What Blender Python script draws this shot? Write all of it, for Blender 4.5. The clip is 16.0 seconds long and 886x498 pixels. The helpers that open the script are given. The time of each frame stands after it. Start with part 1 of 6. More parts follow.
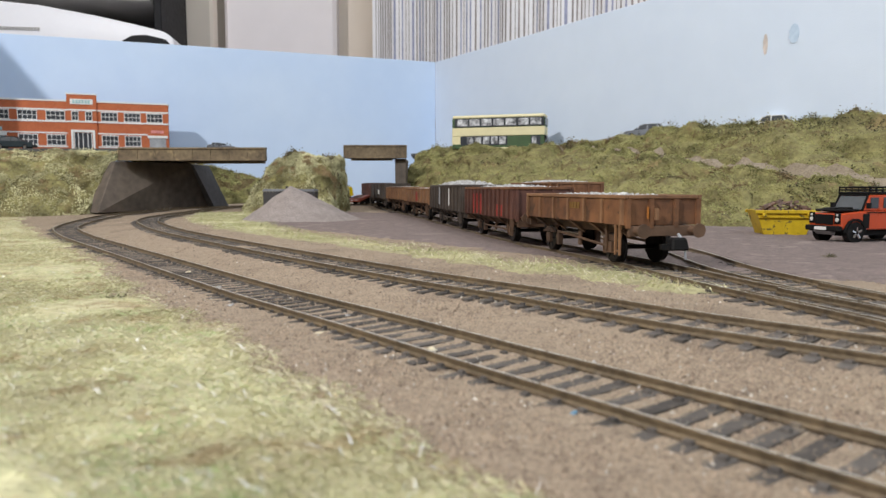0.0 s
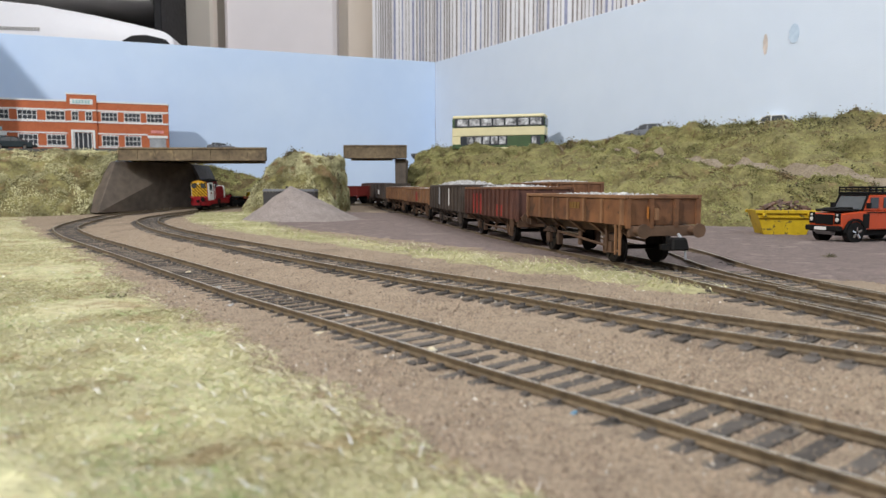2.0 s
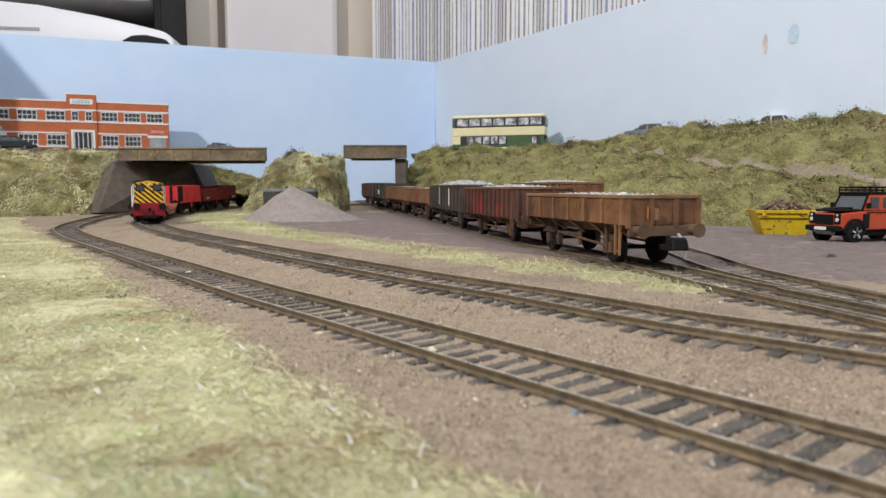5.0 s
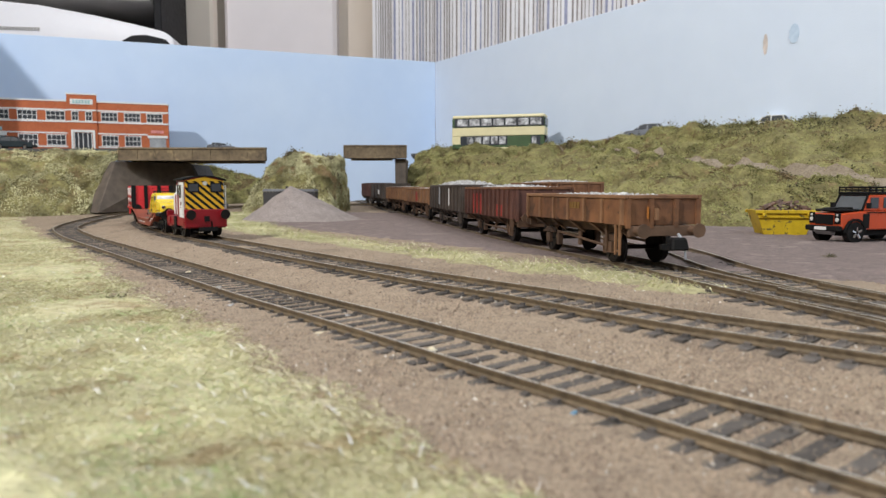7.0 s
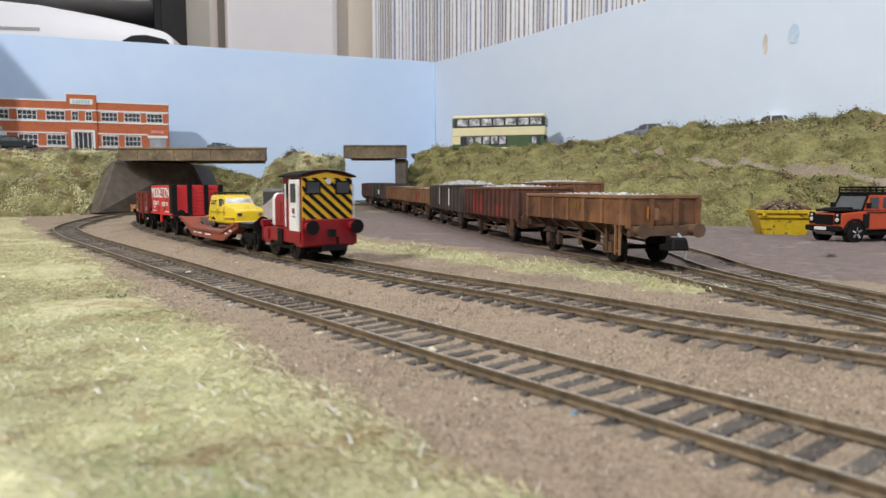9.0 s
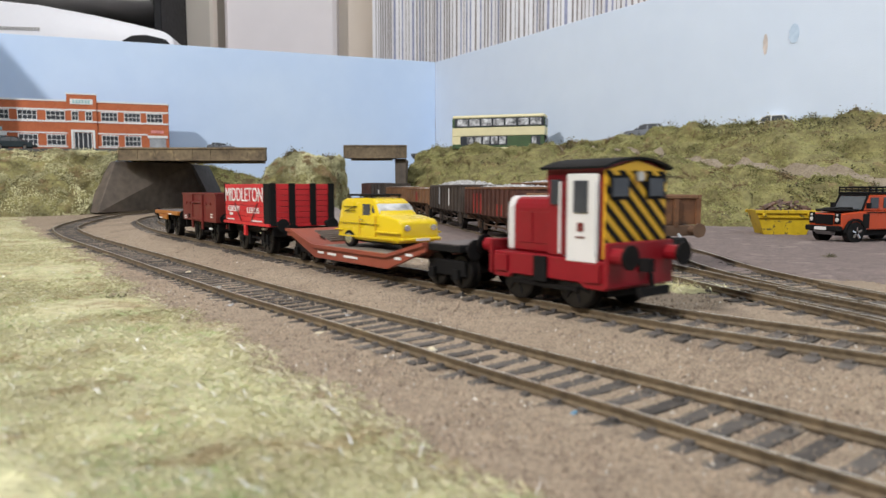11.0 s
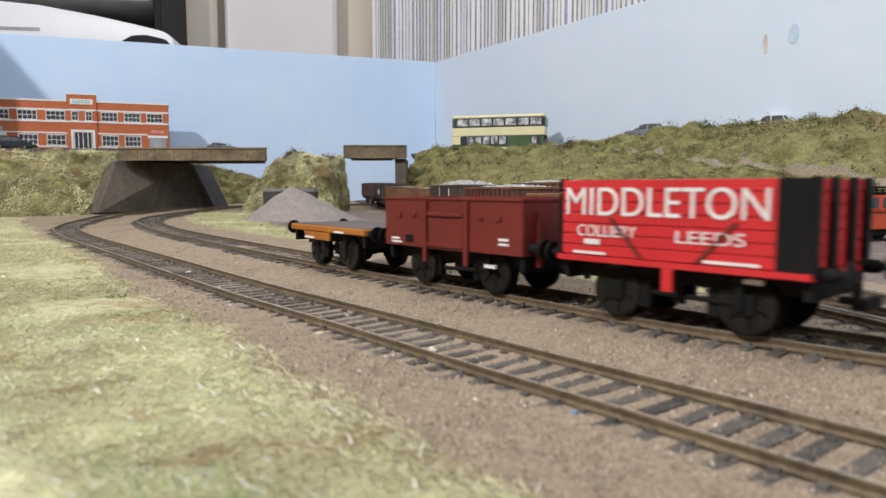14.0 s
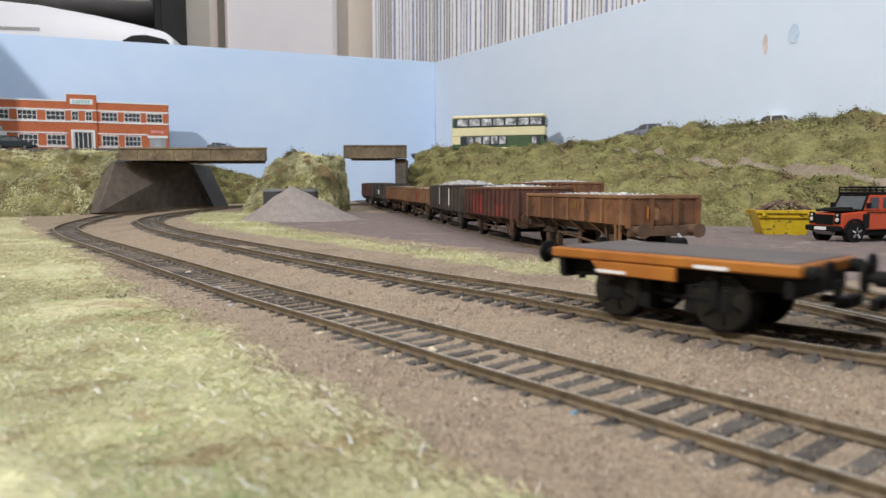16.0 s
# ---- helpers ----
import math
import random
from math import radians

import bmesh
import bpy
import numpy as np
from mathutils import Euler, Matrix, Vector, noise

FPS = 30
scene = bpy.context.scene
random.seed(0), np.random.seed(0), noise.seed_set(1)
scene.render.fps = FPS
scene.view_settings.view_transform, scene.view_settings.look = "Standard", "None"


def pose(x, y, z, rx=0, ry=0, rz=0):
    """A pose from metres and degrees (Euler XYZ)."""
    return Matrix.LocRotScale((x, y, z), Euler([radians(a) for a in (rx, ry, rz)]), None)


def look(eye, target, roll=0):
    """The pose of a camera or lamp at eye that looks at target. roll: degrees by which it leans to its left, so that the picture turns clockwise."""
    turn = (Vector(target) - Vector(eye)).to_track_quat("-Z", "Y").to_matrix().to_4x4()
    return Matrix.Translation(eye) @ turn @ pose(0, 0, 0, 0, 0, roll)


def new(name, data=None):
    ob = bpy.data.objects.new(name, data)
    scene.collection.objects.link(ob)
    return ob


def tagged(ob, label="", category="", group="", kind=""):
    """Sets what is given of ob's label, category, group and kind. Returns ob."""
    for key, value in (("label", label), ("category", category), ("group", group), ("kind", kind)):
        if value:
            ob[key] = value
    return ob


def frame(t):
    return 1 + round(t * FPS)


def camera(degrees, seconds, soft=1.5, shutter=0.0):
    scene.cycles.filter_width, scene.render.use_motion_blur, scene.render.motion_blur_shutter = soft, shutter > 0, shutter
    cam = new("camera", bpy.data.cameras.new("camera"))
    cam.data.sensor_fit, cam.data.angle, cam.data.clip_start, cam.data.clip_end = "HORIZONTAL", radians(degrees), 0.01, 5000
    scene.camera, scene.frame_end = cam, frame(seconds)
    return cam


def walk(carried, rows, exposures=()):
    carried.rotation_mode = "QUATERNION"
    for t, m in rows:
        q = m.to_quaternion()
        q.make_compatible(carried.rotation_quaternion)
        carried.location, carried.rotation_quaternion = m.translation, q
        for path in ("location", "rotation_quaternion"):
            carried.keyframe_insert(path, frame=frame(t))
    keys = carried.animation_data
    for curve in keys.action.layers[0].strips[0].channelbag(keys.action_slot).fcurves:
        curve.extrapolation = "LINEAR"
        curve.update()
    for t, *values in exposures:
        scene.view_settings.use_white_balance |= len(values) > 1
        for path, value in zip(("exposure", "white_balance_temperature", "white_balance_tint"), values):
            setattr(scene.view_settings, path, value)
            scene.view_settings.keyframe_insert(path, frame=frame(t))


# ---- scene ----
cam = camera(65.04, 16.0, soft=1.4, shutter=0.5)
EYE_Z = 0.036
cam.data.dof.use_dof, cam.data.dof.focus_distance, cam.data.dof.aperture_fstop = True, 0.36, 36
walk(cam, [(0, pose(0, 0, EYE_Z, 84.98)), (16, pose(0, 0, EYE_Z, 84.98))], exposures=[(0, 0.0, 6500, 10), (16, 0.0, 6500, 10)])

# ---- light: a lamp standing over the layout and two added fill lamps in a closed room ----
world = bpy.data.worlds.new("room_air")
scene.world = world
world.use_nodes = True
world.node_tree.nodes["Background"].inputs[0].default_value = (0.76, 0.88, 1.0, 1)
world.node_tree.nodes["Background"].inputs[1].default_value = 0.16


def area_lamp(name, eye, target, size, watts, colour):
    data = bpy.data.lights.new(name, "AREA")
    data.shape, data.size, data.size_y, data.energy, data.color = "RECTANGLE", size[0], size[1], watts, colour
    ob = new(name, data)
    ob.matrix_world = look(eye, target)
    return ob


area_lamp("reading_lamp", (-0.76, -0.36, 0.876), (-0.02, 0.72, 0.05), (0.07, 0.07), 17.0, (1.0, 0.98, 0.965))
# broad cool fill added behind the eye to lift the shaded sides
area_lamp("window_light", (0.7, -1.0, 1.2), (0.0, 0.7, 0.0), (1.2, 1.0), 20, (0.81, 0.915, 1.0))
# overhead fill added to brighten the dim curtain and back wall
area_lamp("ceiling_lamp", (0.1, 0.75, 1.86), (0.1, 0.75, 0.0), (1.2, 1.2), 12, (0.94, 0.965, 1.0))


# ---- materials ----
def material(name, colour, dark=None, rough=0.8, scale=300, bump=0.0, bump_scale=None, metal=0.0, grain=0.12, wear=None, wear_at=0.62,
             wear_scale=90, island=0.0, obj=0.0, spec=0.4):
    """A two-scale noise surface: stains between colour and dark, fine grain, optional patches of wear."""
    m = bpy.data.materials.new(name)
    m.use_nodes = True
    nt = m.node_tree
    n, l = nt.nodes, nt.links
    b = n["Principled BSDF"]
    b.inputs["Roughness"].default_value, b.inputs["Metallic"].default_value = rough, metal
    b.inputs["Specular IOR Level"].default_value = spec
    co = n.new("ShaderNodeTexCoord")

    def noise_at(s, detail=4):
        t = n.new("ShaderNodeTexNoise")
        t.inputs["Scale"].default_value, t.inputs["Detail"].default_value = s, detail
        l.new(co.outputs["Object"], t.inputs["Vector"])
        return t

    def ramp(src, lo, hi):
        r = n.new("ShaderNodeMapRange")
        r.inputs["From Min"].default_value, r.inputs["From Max"].default_value = lo, hi
        l.new(src, r.inputs["Value"])
        return r.outputs["Result"]

    def mix(f, a, c, kind="MIX"):
        x = n.new("ShaderNodeMix")
        x.data_type, x.blend_type = "RGBA", kind
        if isinstance(f, float):
            x.inputs[0].default_value = f
        else:
            l.new(f, x.inputs[0])
        for s, v in ((x.inputs[6], a), (x.inputs[7], c)):
            if isinstance(v, tuple):
                s.default_value = (*v, 1)
            else:
                l.new(v, s)
        return x.outputs[2]

    if dark is None:
        dark = tuple(c * 0.72 for c in colour)
    big, fine = noise_at(scale * 0.17), noise_at(scale, 6)
    col = mix(ramp(big.outputs["Fac"], 0.36, 0.66), dark, colour)
    if wear:
        w = noise_at(wear_scale, 8)
        col = mix(ramp(w.outputs["Fac"], wear_at, wear_at + 0.05), col, wear)
    g = ramp(fine.outputs["Fac"], 0.3, 0.7)
    col = mix(grain, col, mix(g, tuple(c * 0.25 for c in dark), tuple(min(1, c * 1.9) for c in colour)))
    for amount, node in ((island, "ShaderNodeNewGeometry"), (obj, "ShaderNodeObjectInfo")):
        if amount:
            r = n.new(node).outputs["Random Per Island" if island and node.endswith("Geometry") else "Random"]
            h = n.new("ShaderNodeHueSaturation")
            v = n.new("ShaderNodeMapRange")
            v.inputs["To Min"].default_value, v.inputs["To Max"].default_value = 1 - amount, 1 + amount
            l.new(r, v.inputs["Value"])
            l.new(v.outputs["Result"], h.inputs["Value"])
            l.new(col, h.inputs["Color"])
            col = h.outputs["Color"]
    l.new(col, b.inputs["Base Color"])
    rr = n.new("ShaderNodeMapRange")
    rr.inputs["To Min"].default_value, rr.inputs["To Max"].default_value = max(0.03, rough - 0.12), min(1, rough + 0.12)
    l.new(fine.outputs["Fac"], rr.inputs["Value"])
    l.new(rr.outputs["Result"], b.inputs["Roughness"])
    if bump:
        t = noise_at(bump_scale or scale, 6)
        k = n.new("ShaderNodeBump")
        k.inputs["Strength"].default_value, k.inputs["Distance"].default_value = 1.0, bump
        l.new(t.outputs["Fac"], k.inputs["Height"])
        l.new(k.outputs["Normal"], b.inputs["Normal"])
    return m


def clear_glass(name, tint):
    m = bpy.data.materials.new(name)
    m.use_nodes = True
    b = m.node_tree.nodes["Principled BSDF"]
    b.inputs["Base Color"].default_value = (*tint, 1)
    b.inputs["Roughness"].default_value = 0.05
    b.inputs["Transmission Weight"].default_value = 0.20
    return m


BALLAST = material("ballast_brown", (0.355, 0.276, 0.198), (0.235, 0.178, 0.13), 0.95, 1700, 0.0006, 2400, grain=0.45, wear=(0.19, 0.14, 0.102), wear_at=0.55, wear_scale=24)
GRAIN = material("ballast_grain", (0.37, 0.288, 0.21), (0.25, 0.19, 0.145), 0.9, 1200, island=0.32)
CINDER = material("yard_cinder", (0.215, 0.165, 0.15), (0.145, 0.112, 0.104), 0.95, 900, 0.0005, 1100, grain=0.3, wear=(0.27, 0.215, 0.19), wear_at=0.60, wear_scale=70)
PILE = material("pile_gravel", (0.305, 0.26, 0.24), (0.235, 0.198, 0.183), 0.95, 900, 0.0006, 900, grain=0.2)
TURF = material("turf_mat", (0.56, 0.50, 0.31), (0.43, 0.43, 0.235), 0.95, 260, 0.0012, 700, grain=0.3, wear=(0.37, 0.285, 0.17), wear_at=0.57, wear_scale=75)
BLADE = material("grass_blade", (0.72, 0.65, 0.42), (0.50, 0.48, 0.26), 0.55, 330, island=0.16, wear=(0.46, 0.36, 0.20), wear_at=0.58, wear_scale=75, grain=0.05)
GREENBLADE = material("green_grass_blade", (0.52, 0.60, 0.30), (0.68, 0.60, 0.39), 0.55, 330, island=0.16, wear=(0.42, 0.54, 0.24), wear_at=0.56, wear_scale=40, grain=0.05)
# near-white base colour paints in the bright glints of the lawn
GLINT = material("shiny_fibre", (0.95, 0.94, 0.90), None, 0.12, 160, grain=0.02, spec=1.0)
VERGEMAT = material("verge_mat", (0.40, 0.37, 0.20), (0.30, 0.26, 0.155), 0.95, 300, 0.001, 700, grain=0.3)
STRAW = material("straw_blade", (0.82, 0.76, 0.58), (0.62, 0.54, 0.37), 0.4, 330, island=0.25, grain=0.05, wear=(0.48, 0.37, 0.22), wear_at=0.60, wear_scale=75)
OLIVEBLADE = material("olive_grass_blade", (0.40, 0.37, 0.19), (0.30, 0.26, 0.135), 0.6, 200, island=0.25, grain=0.05, wear=(0.29, 0.21, 0.12), wear_at=0.57, wear_scale=40)
BANK = material("bank_turf", (0.29, 0.265, 0.105), (0.13, 0.105, 0.045), 0.95, 260, 0.0012, 500, grain=0.2, wear=(0.24, 0.17, 0.08), wear_scale=28)
VERGE = material("verge_blade", (0.52, 0.51, 0.26), (0.33, 0.34, 0.14), 0.6, 150, island=0.22, grain=0.05, wear=(0.68, 0.66, 0.40), wear_at=0.56, wear_scale=26)
PALELEAF = material("pale_flock", (0.72, 0.68, 0.40), (0.15, 0.13, 0.05), 0.85, 190, island=0.18, grain=0.05, wear=(0.25, 0.165, 0.075), wear_at=0.555, wear_scale=40)
LEAF = material("bank_flock", (0.47, 0.45, 0.18), (0.115, 0.105, 0.035), 0.85, 200, island=0.16, grain=0.05, wear=(0.17, 0.115, 0.055), wear_at=0.555, wear_scale=34)
SANDY = material("sandy_path", (0.31, 0.25, 0.185), (0.22, 0.175, 0.12), 0.95, 600, 0.0005, 700, grain=0.25)
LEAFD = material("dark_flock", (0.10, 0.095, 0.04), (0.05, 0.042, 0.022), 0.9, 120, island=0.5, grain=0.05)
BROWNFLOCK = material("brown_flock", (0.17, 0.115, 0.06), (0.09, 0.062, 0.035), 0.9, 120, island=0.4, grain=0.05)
RAIL = material("rail_rust", (0.19, 0.14, 0.085), (0.10, 0.075, 0.048), 0.55, 700, 0.00012, 1500, metal=0.3, grain=0.25)
RAILTOP = material("rail_head_steel", (0.66, 0.60, 0.50), (0.40, 0.35, 0.27), 0.30, 900, 0.00004, 2500, metal=0.5, grain=0.3)
SLEEPER = material("sleeper_grey", (0.125, 0.110, 0.099), (0.075, 0.066, 0.06), 0.85, 600, 0.00035, 900, obj=0.35, wear=(0.19, 0.155, 0.118), wear_at=0.59, wear_scale=260, spec=0.2)
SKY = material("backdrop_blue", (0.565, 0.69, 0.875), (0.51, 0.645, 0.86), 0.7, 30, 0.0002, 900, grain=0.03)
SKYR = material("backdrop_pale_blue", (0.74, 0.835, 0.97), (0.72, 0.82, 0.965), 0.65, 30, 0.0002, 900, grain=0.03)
CONCRETE = material("abutment_grey", (0.155, 0.122, 0.095), (0.085, 0.07, 0.06), 0.85, 120, 0.0003, 500, grain=0.2)
GIRDER = material("girder_brown", (0.20, 0.15, 0.09), (0.10, 0.073, 0.047), 0.8, 240, 0.0003, 500, grain=0.25, wear=(0.26, 0.19, 0.105), wear_scale=60)
TAR = material("road_tar", (0.10, 0.10, 0.10), None, 0.9, 400, 0.0002, 900)
BRICK = material("brick_orange", (0.47, 0.13, 0.05), (0.40, 0.105, 0.04), 0.75, 500, grain=0.15)
WHITE = material("white_paint", (0.78, 0.77, 0.75), (0.68, 0.67, 0.65), 0.5, 200, grain=0.05)
PANE_DARK = material("pane_dark", (0.06, 0.065, 0.075), None, 0.15, 200)
CARPANE = material("car_pane", (0.05, 0.055, 0.062), None, 0.5, 200, spec=0.25)
SHUTTER = material("shutter_grey", (0.35, 0.36, 0.38), None, 0.5, 400)
SIGN_G = material("sign_green", (0.35, 0.55, 0.55), None, 0.6, 400)
SIGN_R = material("sign_red", (0.75, 0.28, 0.26), None, 0.6, 400)
RED = material("loco_red", (0.26, 0.010, 0.017), (0.215, 0.008, 0.014), 0.36, 200, grain=0.05)
PO_RED = material("wagon_red", (0.62, 0.028, 0.032), (0.52, 0.02, 0.026), 0.45, 200, grain=0.06)
BAUX = material("wagon_bauxite", (0.158, 0.020, 0.015), (0.128, 0.016, 0.013), 0.5, 200, grain=0.06)
FLATRED = material("flat_wagon_red", (0.28, 0.068, 0.038), (0.20, 0.048, 0.03), 0.5, 240, grain=0.12)
DECK = material("deck_timber", (0.21, 0.185, 0.155), (0.155, 0.125, 0.105), 0.8, 300, 0.0001, 900, grain=0.25)
GREYDECK = material("deck_grey", (0.135, 0.115, 0.11), (0.09, 0.076, 0.072), 0.75, 220, grain=0.12)
ORANGE = material("truck_orange", (0.40, 0.15, 0.02), (0.30, 0.10, 0.018), 0.5, 240, grain=0.1)
BLACK = material("frame_black", (0.011, 0.0105, 0.0105), (0.007, 0.0066, 0.0066), 0.7, 300, grain=0.06, spec=0.15)
WHEEL = material("wheel_dark", (0.011, 0.0095, 0.009), (0.007, 0.006, 0.006), 0.65, 400, spec=0.12)
TYRE = material("tyre_steel", (0.05, 0.046, 0.042), None, 0.45, 400, metal=0.9)
YELLOW = material("van_yellow", (0.76, 0.55, 0.012), (0.64, 0.45, 0.012), 0.28, 60, grain=0.03, spec=0.5)
WASP = material("warning_yellow", (0.72, 0.40, 0.02), (0.66, 0.36, 0.018), 0.4, 200, grain=0.05)
GLASS = clear_glass("smoked_glass", (0.25, 0.28, 0.30))
CHROME = material("chrome", (0.75, 0.75, 0.76), None, 0.15, 300, metal=1.0)
LAMP = material("lamp_lens", (0.75, 0.73, 0.68), None, 0.12, 300)
SKIPY = material("skip_yellow", (0.58, 0.40, 0.015), (0.46, 0.30, 0.015), 0.45, 300, grain=0.12, wear=(0.07, 0.05, 0.03), wear_at=0.60, wear_scale=330)
ROVER = material("rover_orange", (0.52, 0.075, 0.022), (0.46, 0.06, 0.02), 0.3, 200, grain=0.03)
RUST = material("wagon_rust", (0.205, 0.092, 0.040), (0.095, 0.042, 0.023), 0.8, 170, 0.00015, 700, grain=0.28, wear=(0.06, 0.032, 0.02), wear_at=0.57, wear_scale=110)
RUSTL = material("wagon_rust_light", (0.245, 0.13, 0.065), (0.155, 0.078, 0.042), 0.8, 170, 0.0001, 500, grain=0.2)
GEAR = material("wagon_gear", (0.115, 0.066, 0.040), (0.05, 0.031, 0.021), 0.8, 200, grain=0.25)
MAROON = material("wagon_maroon", (0.115, 0.048, 0.034), (0.07, 0.031, 0.024), 0.75, 170, 0.0001, 500, grain=0.2)
GREYW = material("wagon_dark_grey", (0.075, 0.058, 0.047), (0.045, 0.035, 0.029), 0.75, 170, 0.0001, 500, grain=0.2)
REDPATCH = material("red_patch", (0.30, 0.03, 0.022), None, 0.7, 300)
STONE = material("load_stone", (0.46, 0.45, 0.44), (0.33, 0.32, 0.31), 0.9, 600, island=0.35)
CREAM = material("bus_cream", (0.78, 0.70, 0.42), (0.72, 0.64, 0.38), 0.4, 200, grain=0.03)
BUSGREEN = material("bus_green", (0.05, 0.10, 0.035), None, 0.4, 200, grain=0.03)
ROVERPANE = material("rover_pane", (0.13, 0.14, 0.15), None, 0.12, 200)
BUSPANE = material("bus_pane", (0.78, 0.78, 0.80), (0.10, 0.10, 0.11), 0.2, 900, grain=0.05)
CARGREY = material("car_silver", (0.14, 0.15, 0.17), None, 0.3, 200, metal=0.4)
CARBLUE = material("car_dark_green", (0.018, 0.028, 0.032), None, 0.6, 200, spec=0.2)
WALLCREAM = material("wall_cream", (0.87, 0.77, 0.67), (0.85, 0.75, 0.65), 0.85, 20, grain=0.03)
WALLWHITE = material("wall_white", (0.85, 0.80, 0.82), (0.83, 0.78, 0.80), 0.85, 20, grain=0.03)
CEIL = material("ceiling_white", (0.75, 0.74, 0.72), None, 0.9, 20, grain=0.03)
CLOTH = material("curtain_white", (0.86, 0.85, 0.88), (0.82, 0.81, 0.84), 0.9, 400, grain=0.06)
STRIPEB = material("curtain_stripe_brown", (0.33, 0.29, 0.28), None, 0.9, 400, grain=0.06)
STRIPEV = material("curtain_stripe_blue", (0.38, 0.40, 0.56), None, 0.9, 400, grain=0.06)
PLASTIC = material("printer_plastic", (0.86, 0.85, 0.88), (0.84, 0.83, 0.865), 0.4, 100, grain=0.02)
PLASTICD = material("printer_dark", (0.012, 0.012, 0.014), None, 0.6, 100, grain=0.03, spec=0.2)
SHELF = material("shelf_grey", (0.42, 0.40, 0.38), None, 0.4, 60, grain=0.05)
BIN = material("bunker_dark", (0.06, 0.055, 0.055), None, 0.8, 300)
WINGGREY = material("wing_grey", (0.105, 0.105, 0.11), (0.08, 0.08, 0.085), 0.85, 200, grain=0.2)
BINTOP = material("bunker_top_grey", (0.17, 0.17, 0.18), None, 0.8, 300)
JUNK = material("junk_brown", (0.25, 0.15, 0.10), (0.12, 0.09, 0.08), 0.8, 300, island=0.6)
ORPATCH = material("bare_patch_orange", (0.80, 0.70, 0.64), None, 0.8, 200)
BLPATCH = material("blue_patch", (0.58, 0.73, 0.90), (0.55, 0.70, 0.88), 0.7, 200)


# ---- mesh helpers ----
class Shape:
    """Collects points and faces of one mesh."""

    def __init__(self):
        self.v, self.f, self.mi = [], [], []

    def add(self, pts, faces, mi=0):
        k = len(self.v)
        self.v += [tuple(p) for p in pts]
        self.f += [tuple(i + k for i in f) for f in faces]
        self.mi += [mi] * len(faces)
        return self

    def box(self, x0, y0, z0, x1, y1, z1, taper=0.0, mi=0):
        t = taper
        p = [(x0, y0, z0), (x1, y0, z0), (x1, y1, z0), (x0, y1, z0), (x0 + t, y0 + t, z1), (x1 - t, y0 + t, z1), (x1 - t, y1 - t, z1), (x0 + t, y1 - t, z1)]
        return self.add(p, [(3, 2, 1, 0), (4, 5, 6, 7), (0, 1, 5, 4), (1, 2, 6, 5), (2, 3, 7, 6), (3, 0, 4, 7)], mi)

    def tube(self, a, b, r, n=12, r2=None, mi=0):
        a, b = Vector(a), Vector(b)
        d = (b - a).normalized()
        u = d.orthogonal().normalized()
        w = d.cross(u)
        r2 = r if r2 is None else r2
        ring = [(u * math.cos(2 * math.pi * i / n) + w * math.sin(2 * math.pi * i / n)) for i in range(n)]
        p = [a + q * r for q in ring] + [b + q * r2 for q in ring]
        f = [(i, (i + 1) % n, n + (i + 1) % n, n + i) for i in range(n)] + [tuple(range(n))[::-1], tuple(range(n, 2 * n))]
        return self.add(p, f, mi)

    def prism(self, outline, a, b, axis="y", mi=0):
        """An outline of two coordinates, drawn out along the axis from a to b."""
        n = len(outline)
        put = {"y": lambda p, t: (p[0], t, p[1]), "x": lambda p, t: (t, p[0], p[1]), "z": lambda p, t: (p[0], p[1], t)}[axis]
        p = [put(q, a) for q in outline] + [put(q, b) for q in outline]
        f = [(i, (i + 1) % n, n + (i + 1) % n, n + i) for i in range(n)] + [tuple(range(n))[::-1], tuple(range(n, 2 * n))]
        return self.add(p, f, mi)


def part(name, shape, mats, parent=None, label="", bevel=0.0, smooth=False, segments=1):
    """Links a shape as one mesh object, under a thing or a part."""
    me = bpy.data.meshes.new(name)
    me.from_pydata(shape.v, [], shape.f)
    for m in mats if isinstance(mats, (list, tuple)) else [mats]:
        me.materials.append(m)
    me.polygons.foreach_set("material_index", shape.mi)
    bm = bmesh.new()
    bm.from_mesh(me)
    if len(bm.faces) < 6000:
        bmesh.ops.recalc_face_normals(bm, faces=bm.faces)
    if bevel:
        bmesh.ops.bevel(bm, geom=list(bm.edges), offset=bevel, segments=segments, profile=0.6, affect="EDGES", clamp_overlap=True)
    for f in bm.faces:
        f.smooth = smooth
    bm.to_mesh(me)
    bm.free()
    ob = new(name, me)
    if parent:
        ob.parent = parent
    return tagged(ob, label)


def thing(name, label, category, group="", kind="", m=None):
    ob = new(name)
    ob.empty_display_size = 0.01
    if m is not None:
        ob.matrix_world = m
    return tagged(ob, label, category, group, kind)


def share(ob, m):
    """Another object on the same mesh, under the same parent."""
    o = bpy.data.objects.new(ob.name, ob.data)
    scene.collection.objects.link(o)
    o.parent = ob.parent
    o.matrix_basis = m
    for key in ob.keys():
        o[key] = ob[key]
    return o


def lettering(text, size, depth=0.0001):
    cu = bpy.data.curves.new("letters", "FONT")
    cu.body, cu.size, cu.extrude, cu.align_x, cu.align_y = text, size, depth, "CENTER", "CENTER"
    tmp = new("letters", cu)
    me = bpy.data.meshes.new_from_object(tmp.evaluated_get(bpy.context.evaluated_depsgraph_get()))
    bpy.data.objects.remove(tmp)
    return me


# ---- track lines ----
def arc_right(p, heading, radius, length, n):
    """Points of a right-hand curve from p; heading in degrees from +y."""
    out, a, q = [], radians(heading), np.array(p, float)
    for i in range(n):
        a += length / n / radius
        q = q + length / n * np.array([math.sin(a), math.cos(a)])
        out.append(tuple(q))
    return out


